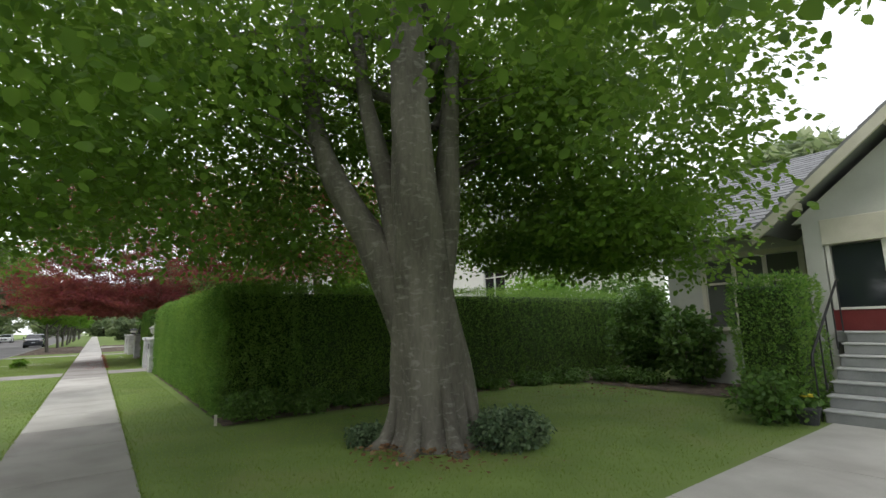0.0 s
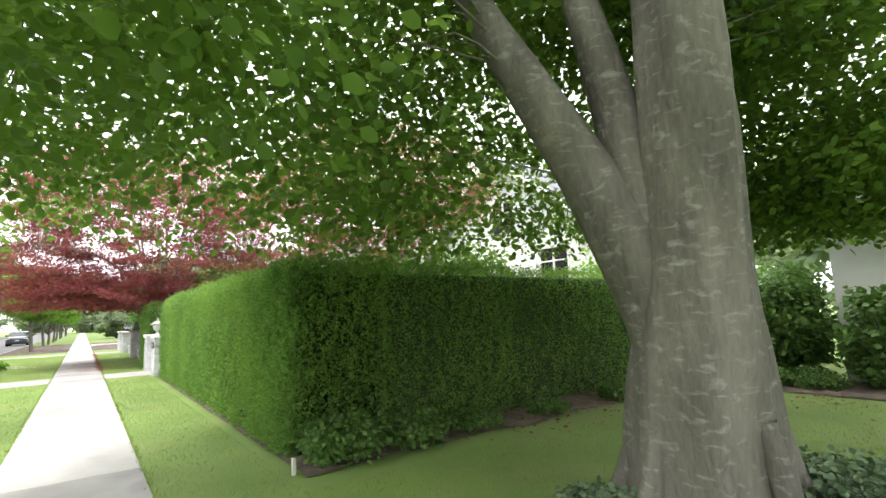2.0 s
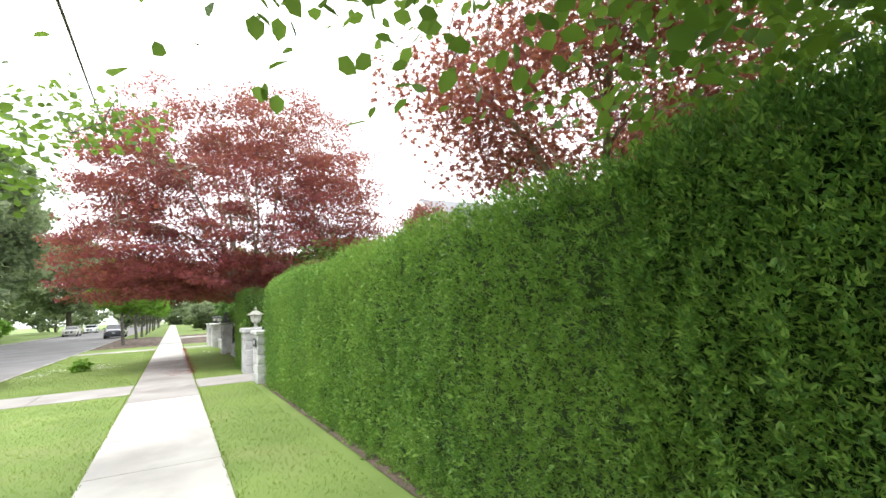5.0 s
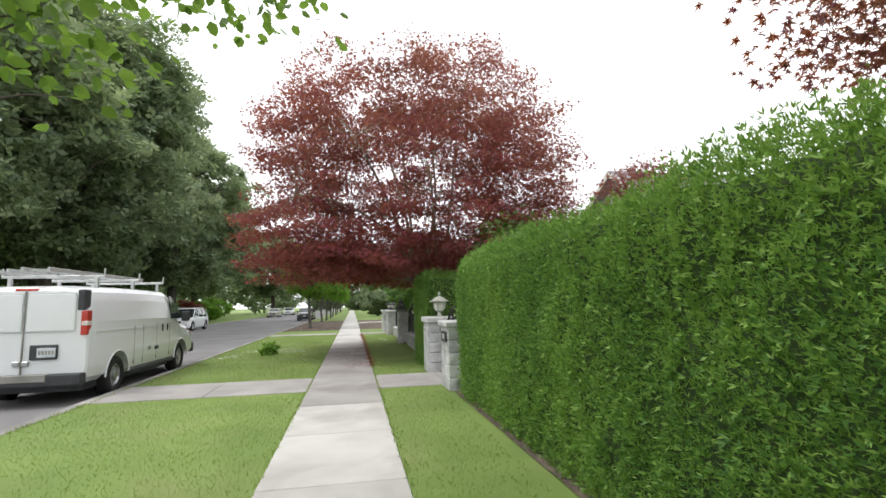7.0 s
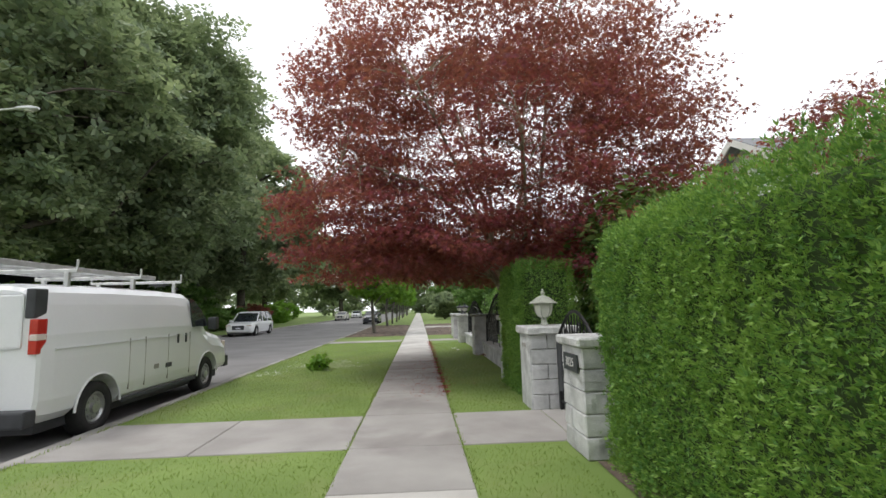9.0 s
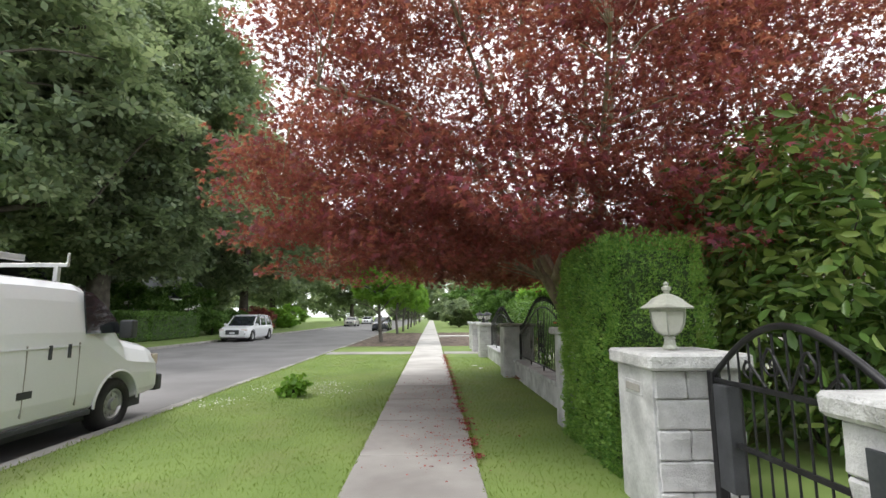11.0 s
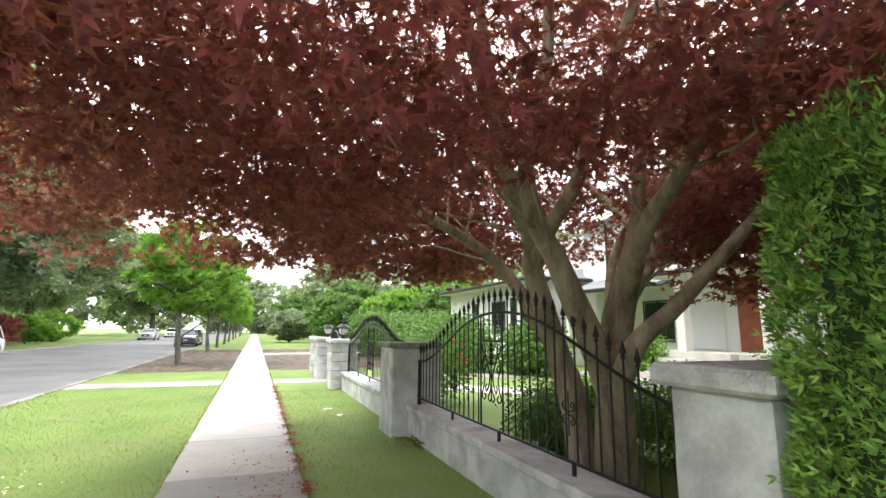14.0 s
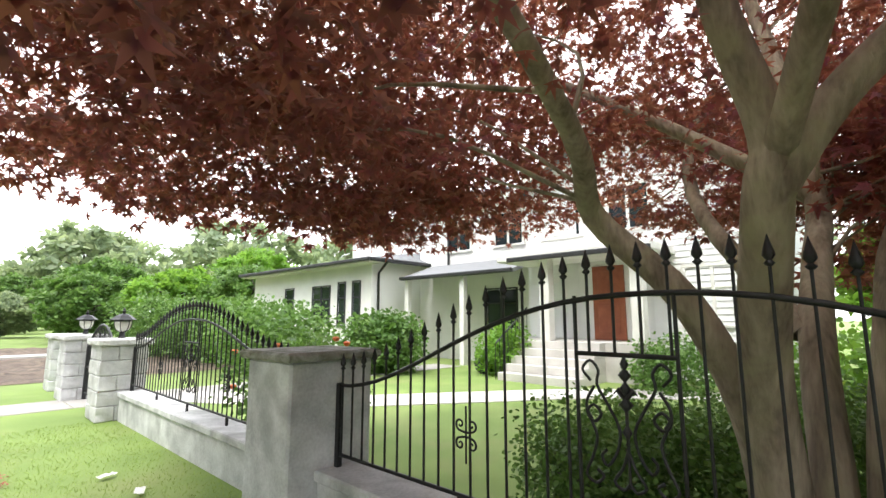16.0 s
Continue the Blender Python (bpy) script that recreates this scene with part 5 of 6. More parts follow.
def window(parent, x, y0, y1, z0, z1, trim, mullions=0, rail=True, frame_w=0.09, glassm="glass_dark"):
    """A window in a wall that faces the street (towards -x): casing, sill, panes, bars."""
    w = part("window", box(x - 0.02, x + 0.06, y0 - frame_w, y1 + frame_w, z0 - 0.02, z0, 0.004), M[trim], parent)
    part("sill", box(x - 0.07, x + 0.02, y0 - frame_w - 0.03, y1 + frame_w + 0.03, z0 - 0.07, z0 - 0.022, 0.006), M[trim], w)
    part("window_frame", box(x - 0.035, x + 0.05, y0 - frame_w, y0, z0, z1, 0.004), M[trim], w)
    part("window_frame", box(x - 0.035, x + 0.05, y1, y1 + frame_w, z0, z1, 0.004), M[trim], w)
    part("window_frame", box(x - 0.035, x + 0.05, y0 - frame_w, y1 + frame_w, z1, z1 + frame_w, 0.004), M[trim], w)
    n = mullions + 1
    ww = (y1 - y0) / n
    for k in range(n):
        part("pane", box(x + 0.005, x + 0.02, y0 + k * ww + 0.02, y0 + (k + 1) * ww - 0.02, z0 + 0.02, z1 - 0.02), M[glassm], w)
        if k:
            part("mullion", box(x - 0.03, x + 0.05, y0 + k * ww - 0.04, y0 + k * ww + 0.04, z0, z1, 0.004), M[trim], w)
    if rail:
        part("meeting_rail", box(x - 0.02, x + 0.04, y0, y1, z0 + (z1 - z0) * 0.62, z0 + (z1 - z0) * 0.62 + 0.05, 0.004), M[trim], w)
    return w


def roof_slab(parent, a, b, c, d, thick, mat, name="roof"):
    """A sloping roof plane through four corners, given thickness."""
    bm = bmesh.new()
    f = bm.faces.new([bm.verts.new(q) for q in (a, b, c, d)])
    nrm = (Vector(b) - Vector(a)).cross(Vector(d) - Vector(a)).normalized()
    if nrm.z < 0:
        nrm = -nrm
    r = bmesh.ops.extrude_face_region(bm, geom=[f])
    bmesh.ops.translate(bm, verts=[e for e in r["geom"] if isinstance(e, bmesh.types.BMVert)], vec=-nrm * thick)
    bmesh.ops.recalc_face_normals(bm, faces=bm.faces)
    return part(name, bm, M[mat], parent)


def shingle_rows(roof, eave_a, eave_b, ridge_a, ridge_b, n, mat="shingle"):
    """Lapped shingle courses over a roof plane."""
    ea, eb, ra, rb = (Vector(q) for q in (eave_a, eave_b, ridge_a, ridge_b))
    nrm = (eb - ea).cross(ra - ea).normalized()
    if nrm.z < 0:
        nrm = -nrm
    for k in range(n):
        u0, u1 = k / n, min(1, (k + 1.15) / n)
        a, b, c, d = ea.lerp(ra, u0), eb.lerp(rb, u0), eb.lerp(rb, u1), ea.lerp(ra, u1)
        bm = bmesh.new()
        lo, hi = nrm * 0.022, nrm * 0.006
        v = [bm.verts.new(q) for q in (a, b, c, d, a + lo, b + lo, c + hi, d + hi)]
        for f in ((0, 1, 5, 4), (4, 5, 6, 7), (1, 2, 6, 5), (3, 0, 4, 7), (2, 3, 7, 6)):
            bm.faces.new([v[i] for i in f])
        part("shingle_course", bm, M[mat], roof)


def bungalow():
    h = thing("house", (10, 0, 0), "grey stucco bungalow with shingle gable roof and red porch door", "house")
    part("wall", box(1.4, 1.65, 1.36, 4.6, -0.1, 3.28), M["stucco_grey"], h)
    part("wall", box(1.65, 11, 4.35, 4.6, -0.1, 3.28), M["stucco_grey"], h)
    part("wall", box(0, 1.65, 1.1, 1.355, -0.1, 3.05), M["stucco_grey"], h)
    bm = bmesh.new()
    f = bm.faces.new([bm.verts.new((q, 4.38, z)) for q, z in ((1.4, 3.282), (11.0, 3.282), (6.4, 5.75))])
    r = bmesh.ops.extrude_face_region(bm, geom=[f])
    bmesh.ops.translate(bm, verts=[e for e in r["geom"] if isinstance(e, bmesh.types.BMVert)], vec=(0, 0.2, 0))
    bmesh.ops.recalc_face_normals(bm, faces=bm.faces)
    part("side_gable", bm, M["stucco_grey"], h)
    part("wall", box(1.3, 1.5, -4.8, 1.1, 1.0, 3.05), M["stucco_grey"], h)
    part("wall", box(0.0, 0.25, -6.5, -4.8, -0.1, 3.05), M["stucco_grey"], h)
    part("wall", box(10.8, 11, -6.3, 4.35, -0.1, 3.05), M["stucco_grey"], h)
    part("wall", box(0.25, 11, -6.5, -6.3, -0.1, 3.05), M["stucco_grey"], h)
    part("porch_beam", box(-0.02, 0.22, -4.8, 1.1, 2.62, 3.05, 0.01), M["trim_cream"], h)
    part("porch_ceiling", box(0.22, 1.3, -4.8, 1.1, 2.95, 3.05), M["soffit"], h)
    part("porch_floor", box(-0.05, 1.3, -4.8, 1.1, 1.0, 1.19, 0.01), M["step"], h)
    part("porch_base", box(0.0, 0.2, -4.8, -0.95, -0.1, 1.0), M["stucco_grey"], h)
    # gable over the porch
    bm = bmesh.new()
    f = bm.faces.new([bm.verts.new((0.02, q, z)) for q, z in ((1.5, 3.052), (-5.1, 3.052), (-1.8, 5.75))])
    r = bmesh.ops.extrude_face_region(bm, geom=[f])
    bmesh.ops.translate(bm, verts=[e for e in r["geom"] if isinstance(e, bmesh.types.BMVert)], vec=(0.2, 0, 0))
    bmesh.ops.recalc_face_normals(bm, faces=bm.faces)
    part("gable_wall", bm, M["stucco_grey"], h)
    pk = (-1.8, 6.05)
    rf = roof_slab(h, (-0.45, 1.95, 3.0), (6.5, 1.95, 3.0), (6.5, pk[0], pk[1]), (-0.45, pk[0], pk[1]), 0.10, "shingle")
    shingle_rows(rf, (-0.45, 1.95, 3.0), (4.0, 1.95, 3.0), (-0.45, pk[0], pk[1]), (4.0, pk[0], pk[1]), 16)
    roof_slab(h, (-0.45, -5.5, 3.0), (6.5, -5.5, 3.0), (6.5, pk[0], pk[1]), (-0.45, pk[0], pk[1]), 0.10, "shingle")
    for sgn, ye in ((1, 1.98), (-1, -5.53)):
        bm = bmesh.new()
        a, b = Vector((-0.47, ye, 2.93)), Vector((-0.47, pk[0], pk[1] - 0.05))
        v = [bm.verts.new(q) for q in (a, b, b - Vector((0, 0, 0.2)), a - Vector((0, 0, 0.2)))]
        f = bm.faces.new(v)
        r = bmesh.ops.extrude_face_region(bm, geom=[f])
        bmesh.ops.translate(bm, verts=[e for e in r["geom"] if isinstance(e, bmesh.types.BMVert)], vec=(0.06, 0, 0))
        bmesh.ops.recalc_face_normals(bm, faces=bm.faces)
        part("barge_board", bm, M["trim_cream"], h)
    for q in (1.35, 0.0):
        part("bracket", box(-0.40, 0.02, q - 0.05, q + 0.05, 3.36 + (1.35 - q) * 0.8 - 0.1, 3.50 + (1.35 - q) * 0.8 - 0.1, 0.01), M["trim_cream"], h)
    # main roof facing the street
    rf = roof_slab(h, (0.9, 1.6, 3.25), (0.9, 5.1, 3.25), (6.4, 5.1, 6.0), (6.4, 1.6, 6.0), 0.12, "shingle")
    shingle_rows(rf, (0.9, 1.6, 3.25), (0.9, 5.1, 3.25), (6.4, 1.6, 6.0), (6.4, 5.1, 6.0), 24)
    roof_slab(h, (11.6, 1.6, 3.25), (11.6, 5.1, 3.25), (6.4, 5.1, 6.0), (6.4, 1.6, 6.0), 0.12, "shingle")
    roof_slab(h, (11.6, -6.8, 3.25), (11.6, 1.6, 3.25), (6.4, 1.6, 6.0), (6.4, -6.8, 6.0), 0.12, "shingle")
    part("gutter", box(0.79, 0.90, 1.9, 5.1, 3.13, 3.23, 0.02), M["trim_white"], h)
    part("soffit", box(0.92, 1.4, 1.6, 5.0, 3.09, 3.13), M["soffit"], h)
    window(h, 1.39, 1.87, 3.70, 1.22, 2.74, "trim_cream", 2, True, 0.10, "glass_room")
    # door with its side light
    d = part("front_door", box(1.24, 1.30, -0.75, 0.15, 1.2, 2.62, 0.006), M["red_paint"], h, "dark red porch door")
    part("door_glass", box(1.232, 1.242, -0.6, 0.0, 1.55, 2.5), M["glass_dark"], d)
    s = part("porch_screen", box(0.06, 0.12, 0.30, 1.10, 1.19, 1.55, 0.006), M["red_paint"], h, "dark red panelled porch screen")
    part("screen_glass", box(0.07, 0.10, 0.36, 1.0, 1.55, 2.6), M["glass_dark"], s)
    part("screen_curtain", box(0.105, 0.12, 0.55, 0.72, 1.55, 2.6), M["curtain"], s)
    for q in (0.30, 1.02):
        part("screen_frame", box(0.04, 0.13, q, q + 0.06, 1.55, 2.62, 0.004), M["trim_white"], s)
    part("screen_frame", box(0.04, 0.13, 0.30, 1.08, 1.53, 1.57, 0.004), M["trim_white"], s)
    part("screen_wall", box(0.13, 0.2, -4.8, 0.28, 1.19, 1.55, 0.006), M["red_paint"], h)
    st = thing("steps", (8.3, 0, 0), "flight of grey painted steps with pale worn nosings", "steps")
    for k in range(7):
        tr = part("step", box(k * 0.245, 1.69, -1.9, 0.90, k * 0.17 if k else -0.05, (k + 1) * 0.17 - 0.03, 0.005), M["step"], st)
        part("nosing", box(k * 0.245 - 0.02, k * 0.245 + 0.24, -1.92, 0.92, (k + 1) * 0.17 - 0.028, (k + 1) * 0.17, 0.008), M["step_edge"], tr)
    rl = thing("handrail", (8.3, 0.95, 0), "thin black iron stair handrail beside the steps", "handrail")
    geo = ([], [])
    tube(geo, [(-0.05, 0, 0.75), (0.0, 0, 0.92), (1.55, 0, 2.0), (1.65, 0, 2.02)], [0.018] * 4, 6)
    geo_mesh("rail", geo, M["trim_black"], rl)
    for k in range(5):
        x = 0.02 + k * 0.38
        geo = ([], [])
        rod(geo, (x, 0, 0.0 if k == 0 else 0.12 + x * 0.69), (x, 0, 0.92 + x * 0.69), 0.011)
        geo_mesh("baluster", geo, M["trim_black"], rl)


bungalow()
# path to the bungalow
hp = thing("path", label="concrete path from the pavement to the bungalow steps", category="path", kind="structure")
cuts = [XR + 0.012, 2.3, 4.1, 5.9, 8.28]
for a, b in zip(cuts[:-1], cuts[1:]):
    part("slab", box(a + 0.006, b - 0.006, -1.1, 0.82, -0.05, 0.013, 0.008), M["concrete"], hp)


def siding(parent, x, y0, y1, z0, z1, step=0.16):
    """Lap boards over a wall that faces the street."""
    n = int((z1 - z0) / step)
    for k in range(n):
        bm = bmesh.new()
        za, zb = z0 + k * step, z0 + (k + 1) * step
        v = [bm.verts.new(q) for q in ((x - 0.028, y0, za), (x - 0.028, y1, za), (x - 0.006, y1, zb), (x - 0.006, y0, zb), (x, y0, za), (x, y1, za))]
        bm.faces.new((v[0], v[1], v[2], v[3]))
        bm.faces.new((v[4], v[5], v[1], v[0]))
        part("siding_board", bm, M["siding"], parent)


def white_house():
    h = thing("house", (12.8, 0, 0), "large white two-storey house with dark gutters and red-brown door", "house")
    main = part("wall", box(0, 10, 27.5, 34.0, -0.1, 5.6), M["siding"], h)
    siding(main, 0, 27.5, 30.2, 1.0, 5.6)
    siding(main, 0, 32.3, 34.0, 1.0, 5.6)
    part("wall", box(-1.4, 8, 40.2, 50.0, -0.1, 3.75), M["stucco_white"], h)
    part("wall", box(1.2, 9.5, 34.01, 40.19, -0.1, 6.2), M["stucco_white"], h)
    part("wall", box(2.6, 8, 41.5, 47.0, 3.95, 6.4), M["stucco_white"], h)
    # low hipped roof over the wing
    roof_slab(h, (-2.0, 39.6, 3.80), (-2.0, 50.5, 3.80), (2.5, 47.5, 4.6), (2.5, 41.5, 4.6), 0.14, "shingle")
    roof_slab(h, (-2.0, 39.6, 3.80), (6.0, 39.6, 3.80), (6.0, 41.5, 4.6), (2.5, 41.5, 4.6), 0.14, "shingle")
    part("gutter", box(-2.12, -1.99, 39.5, 50.5, 3.68, 3.81, 0.02), M["trim_black"], h)
    part("gutter", box(-1.98, 1.15, 39.47, 39.6, 3.68, 3.81, 0.02), M["trim_black"], h)
    part("soffit", box(-2.0, -1.4, 39.6, 50.4, 3.62, 3.68), M["trim_white"], h)
    geo = ([], [])
    tube(geo, [(-1.2, 39.5, 3.70), (-1.2, 39.8, 3.45), (-1.1, 40.13, 3.30), (-1.1, 40.14, 0.1)], [0.05] * 4, 8)
    geo_mesh("downpipe", geo, M["trim_black"], h)
    geo = ([], [])
    tube(geo, [(1.13, 38.5, 3.4), (1.13, 38.5, 6.1)], [0.05] * 2, 8)
    geo_mesh("downpipe", geo, M["trim_black"], h)
    roof_slab(h, (0.7, 33.6, 6.2), (0.7, 40.7, 6.2), (5.2, 40.7, 7.6), (5.2, 33.6, 7.6), 0.14, "shingle")
    roof_slab(h, (-0.6, 34.2, 3.1), (-0.6, 39.4, 3.1), (1.2, 39.4, 3.7), (1.2, 34.2, 3.7), 0.12, "shingle")
    part("verandah_gutter", box(-0.72, -0.6, 34.2, 39.4, 3.0, 3.12, 0.02), M["trim_black"], h)
    for q in (36.4, 39.2):
        part("verandah_post", box(-0.5, -0.3, q - 0.1, q + 0.1, -0.05, 3.02, 0.01), M["trim_white"], h)
    window(h, 1.188, 35.3, 36.6, 1.2, 2.6, "trim_black", 1, True, 0.05)
    window(h, 1.188, 35.0, 36.2, 4.2, 5.4, "trim_white", 1)
    window(h, 1.188, 37.4, 38.6, 4.2, 5.4, "trim_white", 1)
    # main roof: gable end towards the street
    pk = (30.75, 7.7)
    for ye in (27.0, 34.5):
        roof_slab(h, (-0.6, ye, 5.45), (10.5, ye, 5.45), (10.5, pk[0], pk[1]), (-0.6, pk[0], pk[1]), 0.14, "shingle")
        a, b = Vector((-0.64, ye, 5.42)), Vector((-0.64, pk[0], pk[1] - 0.03))
        bm = bmesh.new()
        f = bm.faces.new([bm.verts.new(q) for q in (a, b, b - Vector((0, 0, 0.28)), a - Vector((0, 0, 0.28)))])
        r = bmesh.ops.extrude_face_region(bm, geom=[f])
        bmesh.ops.translate(bm, verts=[e for e in r["geom"] if isinstance(e, bmesh.types.BMVert)], vec=(0.06, 0, 0))
        bmesh.ops.recalc_face_normals(bm, faces=bm.faces)
        part("barge_board", bm, M["trim_white"], h)
    bm = bmesh.new()
    f = bm.faces.new([bm.verts.new((0.03, q, z)) for q, z in ((27.5, 5.602), (34.0, 5.602), (30.75, 7.5))])
    r = bmesh.ops.extrude_face_region(bm, geom=[f])
    bmesh.ops.translate(bm, verts=[e for e in r["geom"] if isinstance(e, bmesh.types.BMVert)], vec=(0.2, 0, 0))
    bmesh.ops.recalc_face_normals(bm, faces=bm.faces)
    part("gable_wall", bm, M["siding"], h)
    # porch
    part("porch_floor", box(-1.3, 0, 30.0, 34.0, -0.05, 0.95, 0.01), M["concrete"], h)
    part("porch_roof", box(-1.7, 0.0, 29.6, 34.0, 3.15, 3.35, 0.02), M["trim_white"], h)
    part("porch_gutter", box(-1.78, -1.69, 29.6, 33.6, 3.12, 3.25, 0.02), M["trim_black"], h)
    for q in (30.1, 32.6):
        part("porch_column", box(-1.45, -1.15, q - 0.15, q + 0.15, 0.95, 3.15, 0.02), M["trim_white"], h)
    d = part("front_door", box(-0.06, 0.02, 30.95, 31.85, 0.96, 3.0, 0.006), M["door_orange"], h, "varnished red-brown front door")
    part("door_panel", box(-0.075, -0.055, 31.1, 31.7, 1.15, 1.9, 0.01), M["door_orange"], d)
    part("door_panel", box(-0.075, -0.055, 31.1, 31.7, 2.0, 2.85, 0.01), M["door_orange"], d)
    for y0, y1, z0, z1, n in ((28.2, 29.4, 1.4, 2.8, 1), (28.2, 29.4, 4.0, 5.2, 1), (30.2, 31.3, 4.0, 5.2, 1), (32.2, 33.4, 4.0, 5.2, 1)):
        window(h, -0.012, y0, y1, z0, z1, "trim_white", n)
    for y0, y1, z0, z1, n in ((40.9, 41.35, 1.3, 3.0, 0), (41.9, 42.35, 1.3, 3.0, 0), (43.0, 44.3, 1.4, 2.9, 1), (46.0, 46.7, 1.6, 2.9, 0)):
        window(h, -1.412, y0, y1, z0, z1, "trim_black", n, True, 0.05)
    for k in range(5):
        part("porch_step", box(-1.3 - 0.3 * (5 - k), -1.3, 31.0, 33.2, k * 0.19 if k else -0.05, (k + 1) * 0.19, 0.01), M["concrete"], h)
    rl = thing("handrail", (10.0, 33.25, 0), "black iron handrail beside the pale porch steps", "handrail")
    geo = ([], [])
    tube(geo, [(0, 0, 0.9), (1.5, 0, 1.85)], [0.02, 0.02], 6)
    geo_mesh("rail", geo, M["trim_black"], rl)
    for k in range(9):
        geo = ([], [])
        rod(geo, (k * 0.185, 0, k * 0.118 + 0.0), (k * 0.185, 0, 0.9 + k * 0.117), 0.01)
        geo_mesh("baluster", geo, M["trim_black"], rl)


white_house()


def grey_house():
    h = thing("house", (13, 0, 0), "pale house with steep grey gable roof behind the hedge", "house")
    part("wall", box(0, 9, 10.5, 19.5, -0.1, 4.2), M["stucco_white"], h)
    pk = (15.0, 7.6)
    for ye in (10.0, 20.0):
        roof_slab(h, (-0.6, ye, 4.0), (9.5, ye, 4.0), (9.5, pk[0], pk[1]), (-0.6, pk[0], pk[1]), 0.14, "shingle")
        a, b = Vector((-0.66, ye, 3.98)), Vector((-0.66, pk[0], pk[1]))
        bm = bmesh.new()
        f = bm.faces.new([bm.verts.new(q) for q in (a, b, b - Vector((0, 0, 0.26)), a - Vector((0, 0, 0.26)))])
        r = bmesh.ops.extrude_face_region(bm, geom=[f])
        bmesh.ops.translate(bm, verts=[e for e in r["geom"] if isinstance(e, bmesh.types.BMVert)], vec=(0.06, 0, 0))
        bmesh.ops.recalc_face_normals(bm, faces=bm.faces)
        part("barge_board", bm, M["trim_white"], h)
    bm = bmesh.new()
    f = bm.faces.new([bm.verts.new((0.03, q, z)) for q, z in ((10.5, 4.202), (19.5, 4.202), (15.0, 7.35))])
    r = bmesh.ops.extrude_face_region(bm, geom=[f])
    bmesh.ops.translate(bm, verts=[e for e in r["geom"] if isinstance(e, bmesh.types.BMVert)], vec=(0.2, 0, 0))
    bmesh.ops.recalc_face_normals(bm, faces=bm.faces)
    part("gable_wall", bm, M["siding"], h)
    window(h, -0.012, 12.0, 13.2, 2.4, 3.7, "trim_white", 1)
    window(h, -0.012, 16.5, 17.9, 2.4, 3.7, "trim_white", 1)
    window(h, 0.018, 14.4, 15.6, 4.6, 5.8, "trim_white", 1)


grey_house()

# ---- planting ----
hedge("hedge", [(-21.5, -17.0, 45.5, 47.0), (-18.5, -17.0, 47.0, 53.0)], 1.7, "low clipped green hedge across the street", 300, 0.16, 6, "shrub")
hedge("bush", [(8.25, 9.35, 0.98, 2.05)], 2.06, "tall clipped yellow-green bush beside the steps", 2200, 0.055, 61)
shrub(11.3, 5.35, 2.25, 0.62, "shrub", 62, "glossy dark green shrub against the stucco wall", 110, 50, 0.11)
shrub(10.75, 3.85, 1.65, 0.55, "shrub", 63, "arching green shrub under the window", 60, 36, 0.12)
shrub(7.9, 1.35, 0.65, 0.45, "shrub", 64, "low rose bush at the foot of the bush", 40, 30, 0.08)
shrub(13.7, 6.5, 2.3, 0.8, "shrub", 65, "dark leafy shrub at the end of the hedge", 90, 46, 0.11)
shrub(15.6, 8.6, 3.0, 1.5, "shrub", 58, "broad garden shrub between the houses", 120, 40, 0.14)
shrub(12.4, 9.7, 3.1, 1.4, "young_leaf", 66, "tall bright green shrub behind the hedge", 120, 46, 0.14)
shrub(7.2, 10.5, 3.0, 1.2, "young_leaf", 67, "yellow-green shrub showing above the hedge", 110, 46, 0.13)
shrub(4.55, 22.7, 3.7, 1.25, "gloss_leaf", 68, "tall glossy evergreen with large leaves behind the gate", 230, 34, 0.19, oblong(), "evergreen_shrub")
shrub(3.75, 27.3, 0.82, 0.72, "shrub", 69, "clipped dark boxwood under the maple", 170, 90, 0.042, ovate(), "boxwood")
shrub(4.9, 26.3, 0.95, 0.9, "shrub", 70, "clipped dark boxwood under the maple", 170, 90, 0.042, ovate(), "boxwood")
shrub(4.3, 25.0, 1.1, 0.7, "shrub", 71, "leafy green shrub behind the low wall", 90, 50, 0.09)
shrub(3.5, 31.8, 1.3, 0.8, "shrub", 72, "rose bush behind the iron fence", 80, 40, 0.07, ovate(), "rose_bush")
for k, (x, y, hh, r) in enumerate(((7.0, 39.0, 1.9, 1.5), (7.6, 42.0, 2.0, 1.6), (7.2, 45.0, 2.1, 1.6), (6.6, 48.0, 2.3, 1.7), (9.0, 36.6, 1.6, 1.0))):
    shrub(x, y, hh, r, "shrub", 80 + k, "broad green garden shrub before the white house", 130, 44, 0.13)
shrub(11.0, 33.7, 1.3, 0.7, "young_leaf", 86, "yellow-green rounded shrub by the porch steps", 70, 40, 0.1)
shrub(11.2, 29.3, 1.0, 0.9, "shrub", 87, "rounded green shrub by the porch", 80, 40, 0.09)
shrub(-2.5, 26.5, 0.34, 0.24, "young_leaf", 88, "small leafy weed growing in the verge", 15, 18, 0.11, ovate(), "weed")
shrub(4.25, 2.95, 0.36, 0.45, "ivy", 89, "grey-green ground cover mound at the tree foot", 110, 60, 0.055, ovate(), "ground_cover")
shrub(3.0, 4.1, 0.20, 0.26, "ivy", 92, "grey-green ground cover mound at the tree foot", 70, 50, 0.05, ovate(), "ground_cover")
shrub(2.3, 6.95, 0.40, 0.4, "shrub", 90, "leafy plants at the foot of the hedge", 60, 50, 0.06)
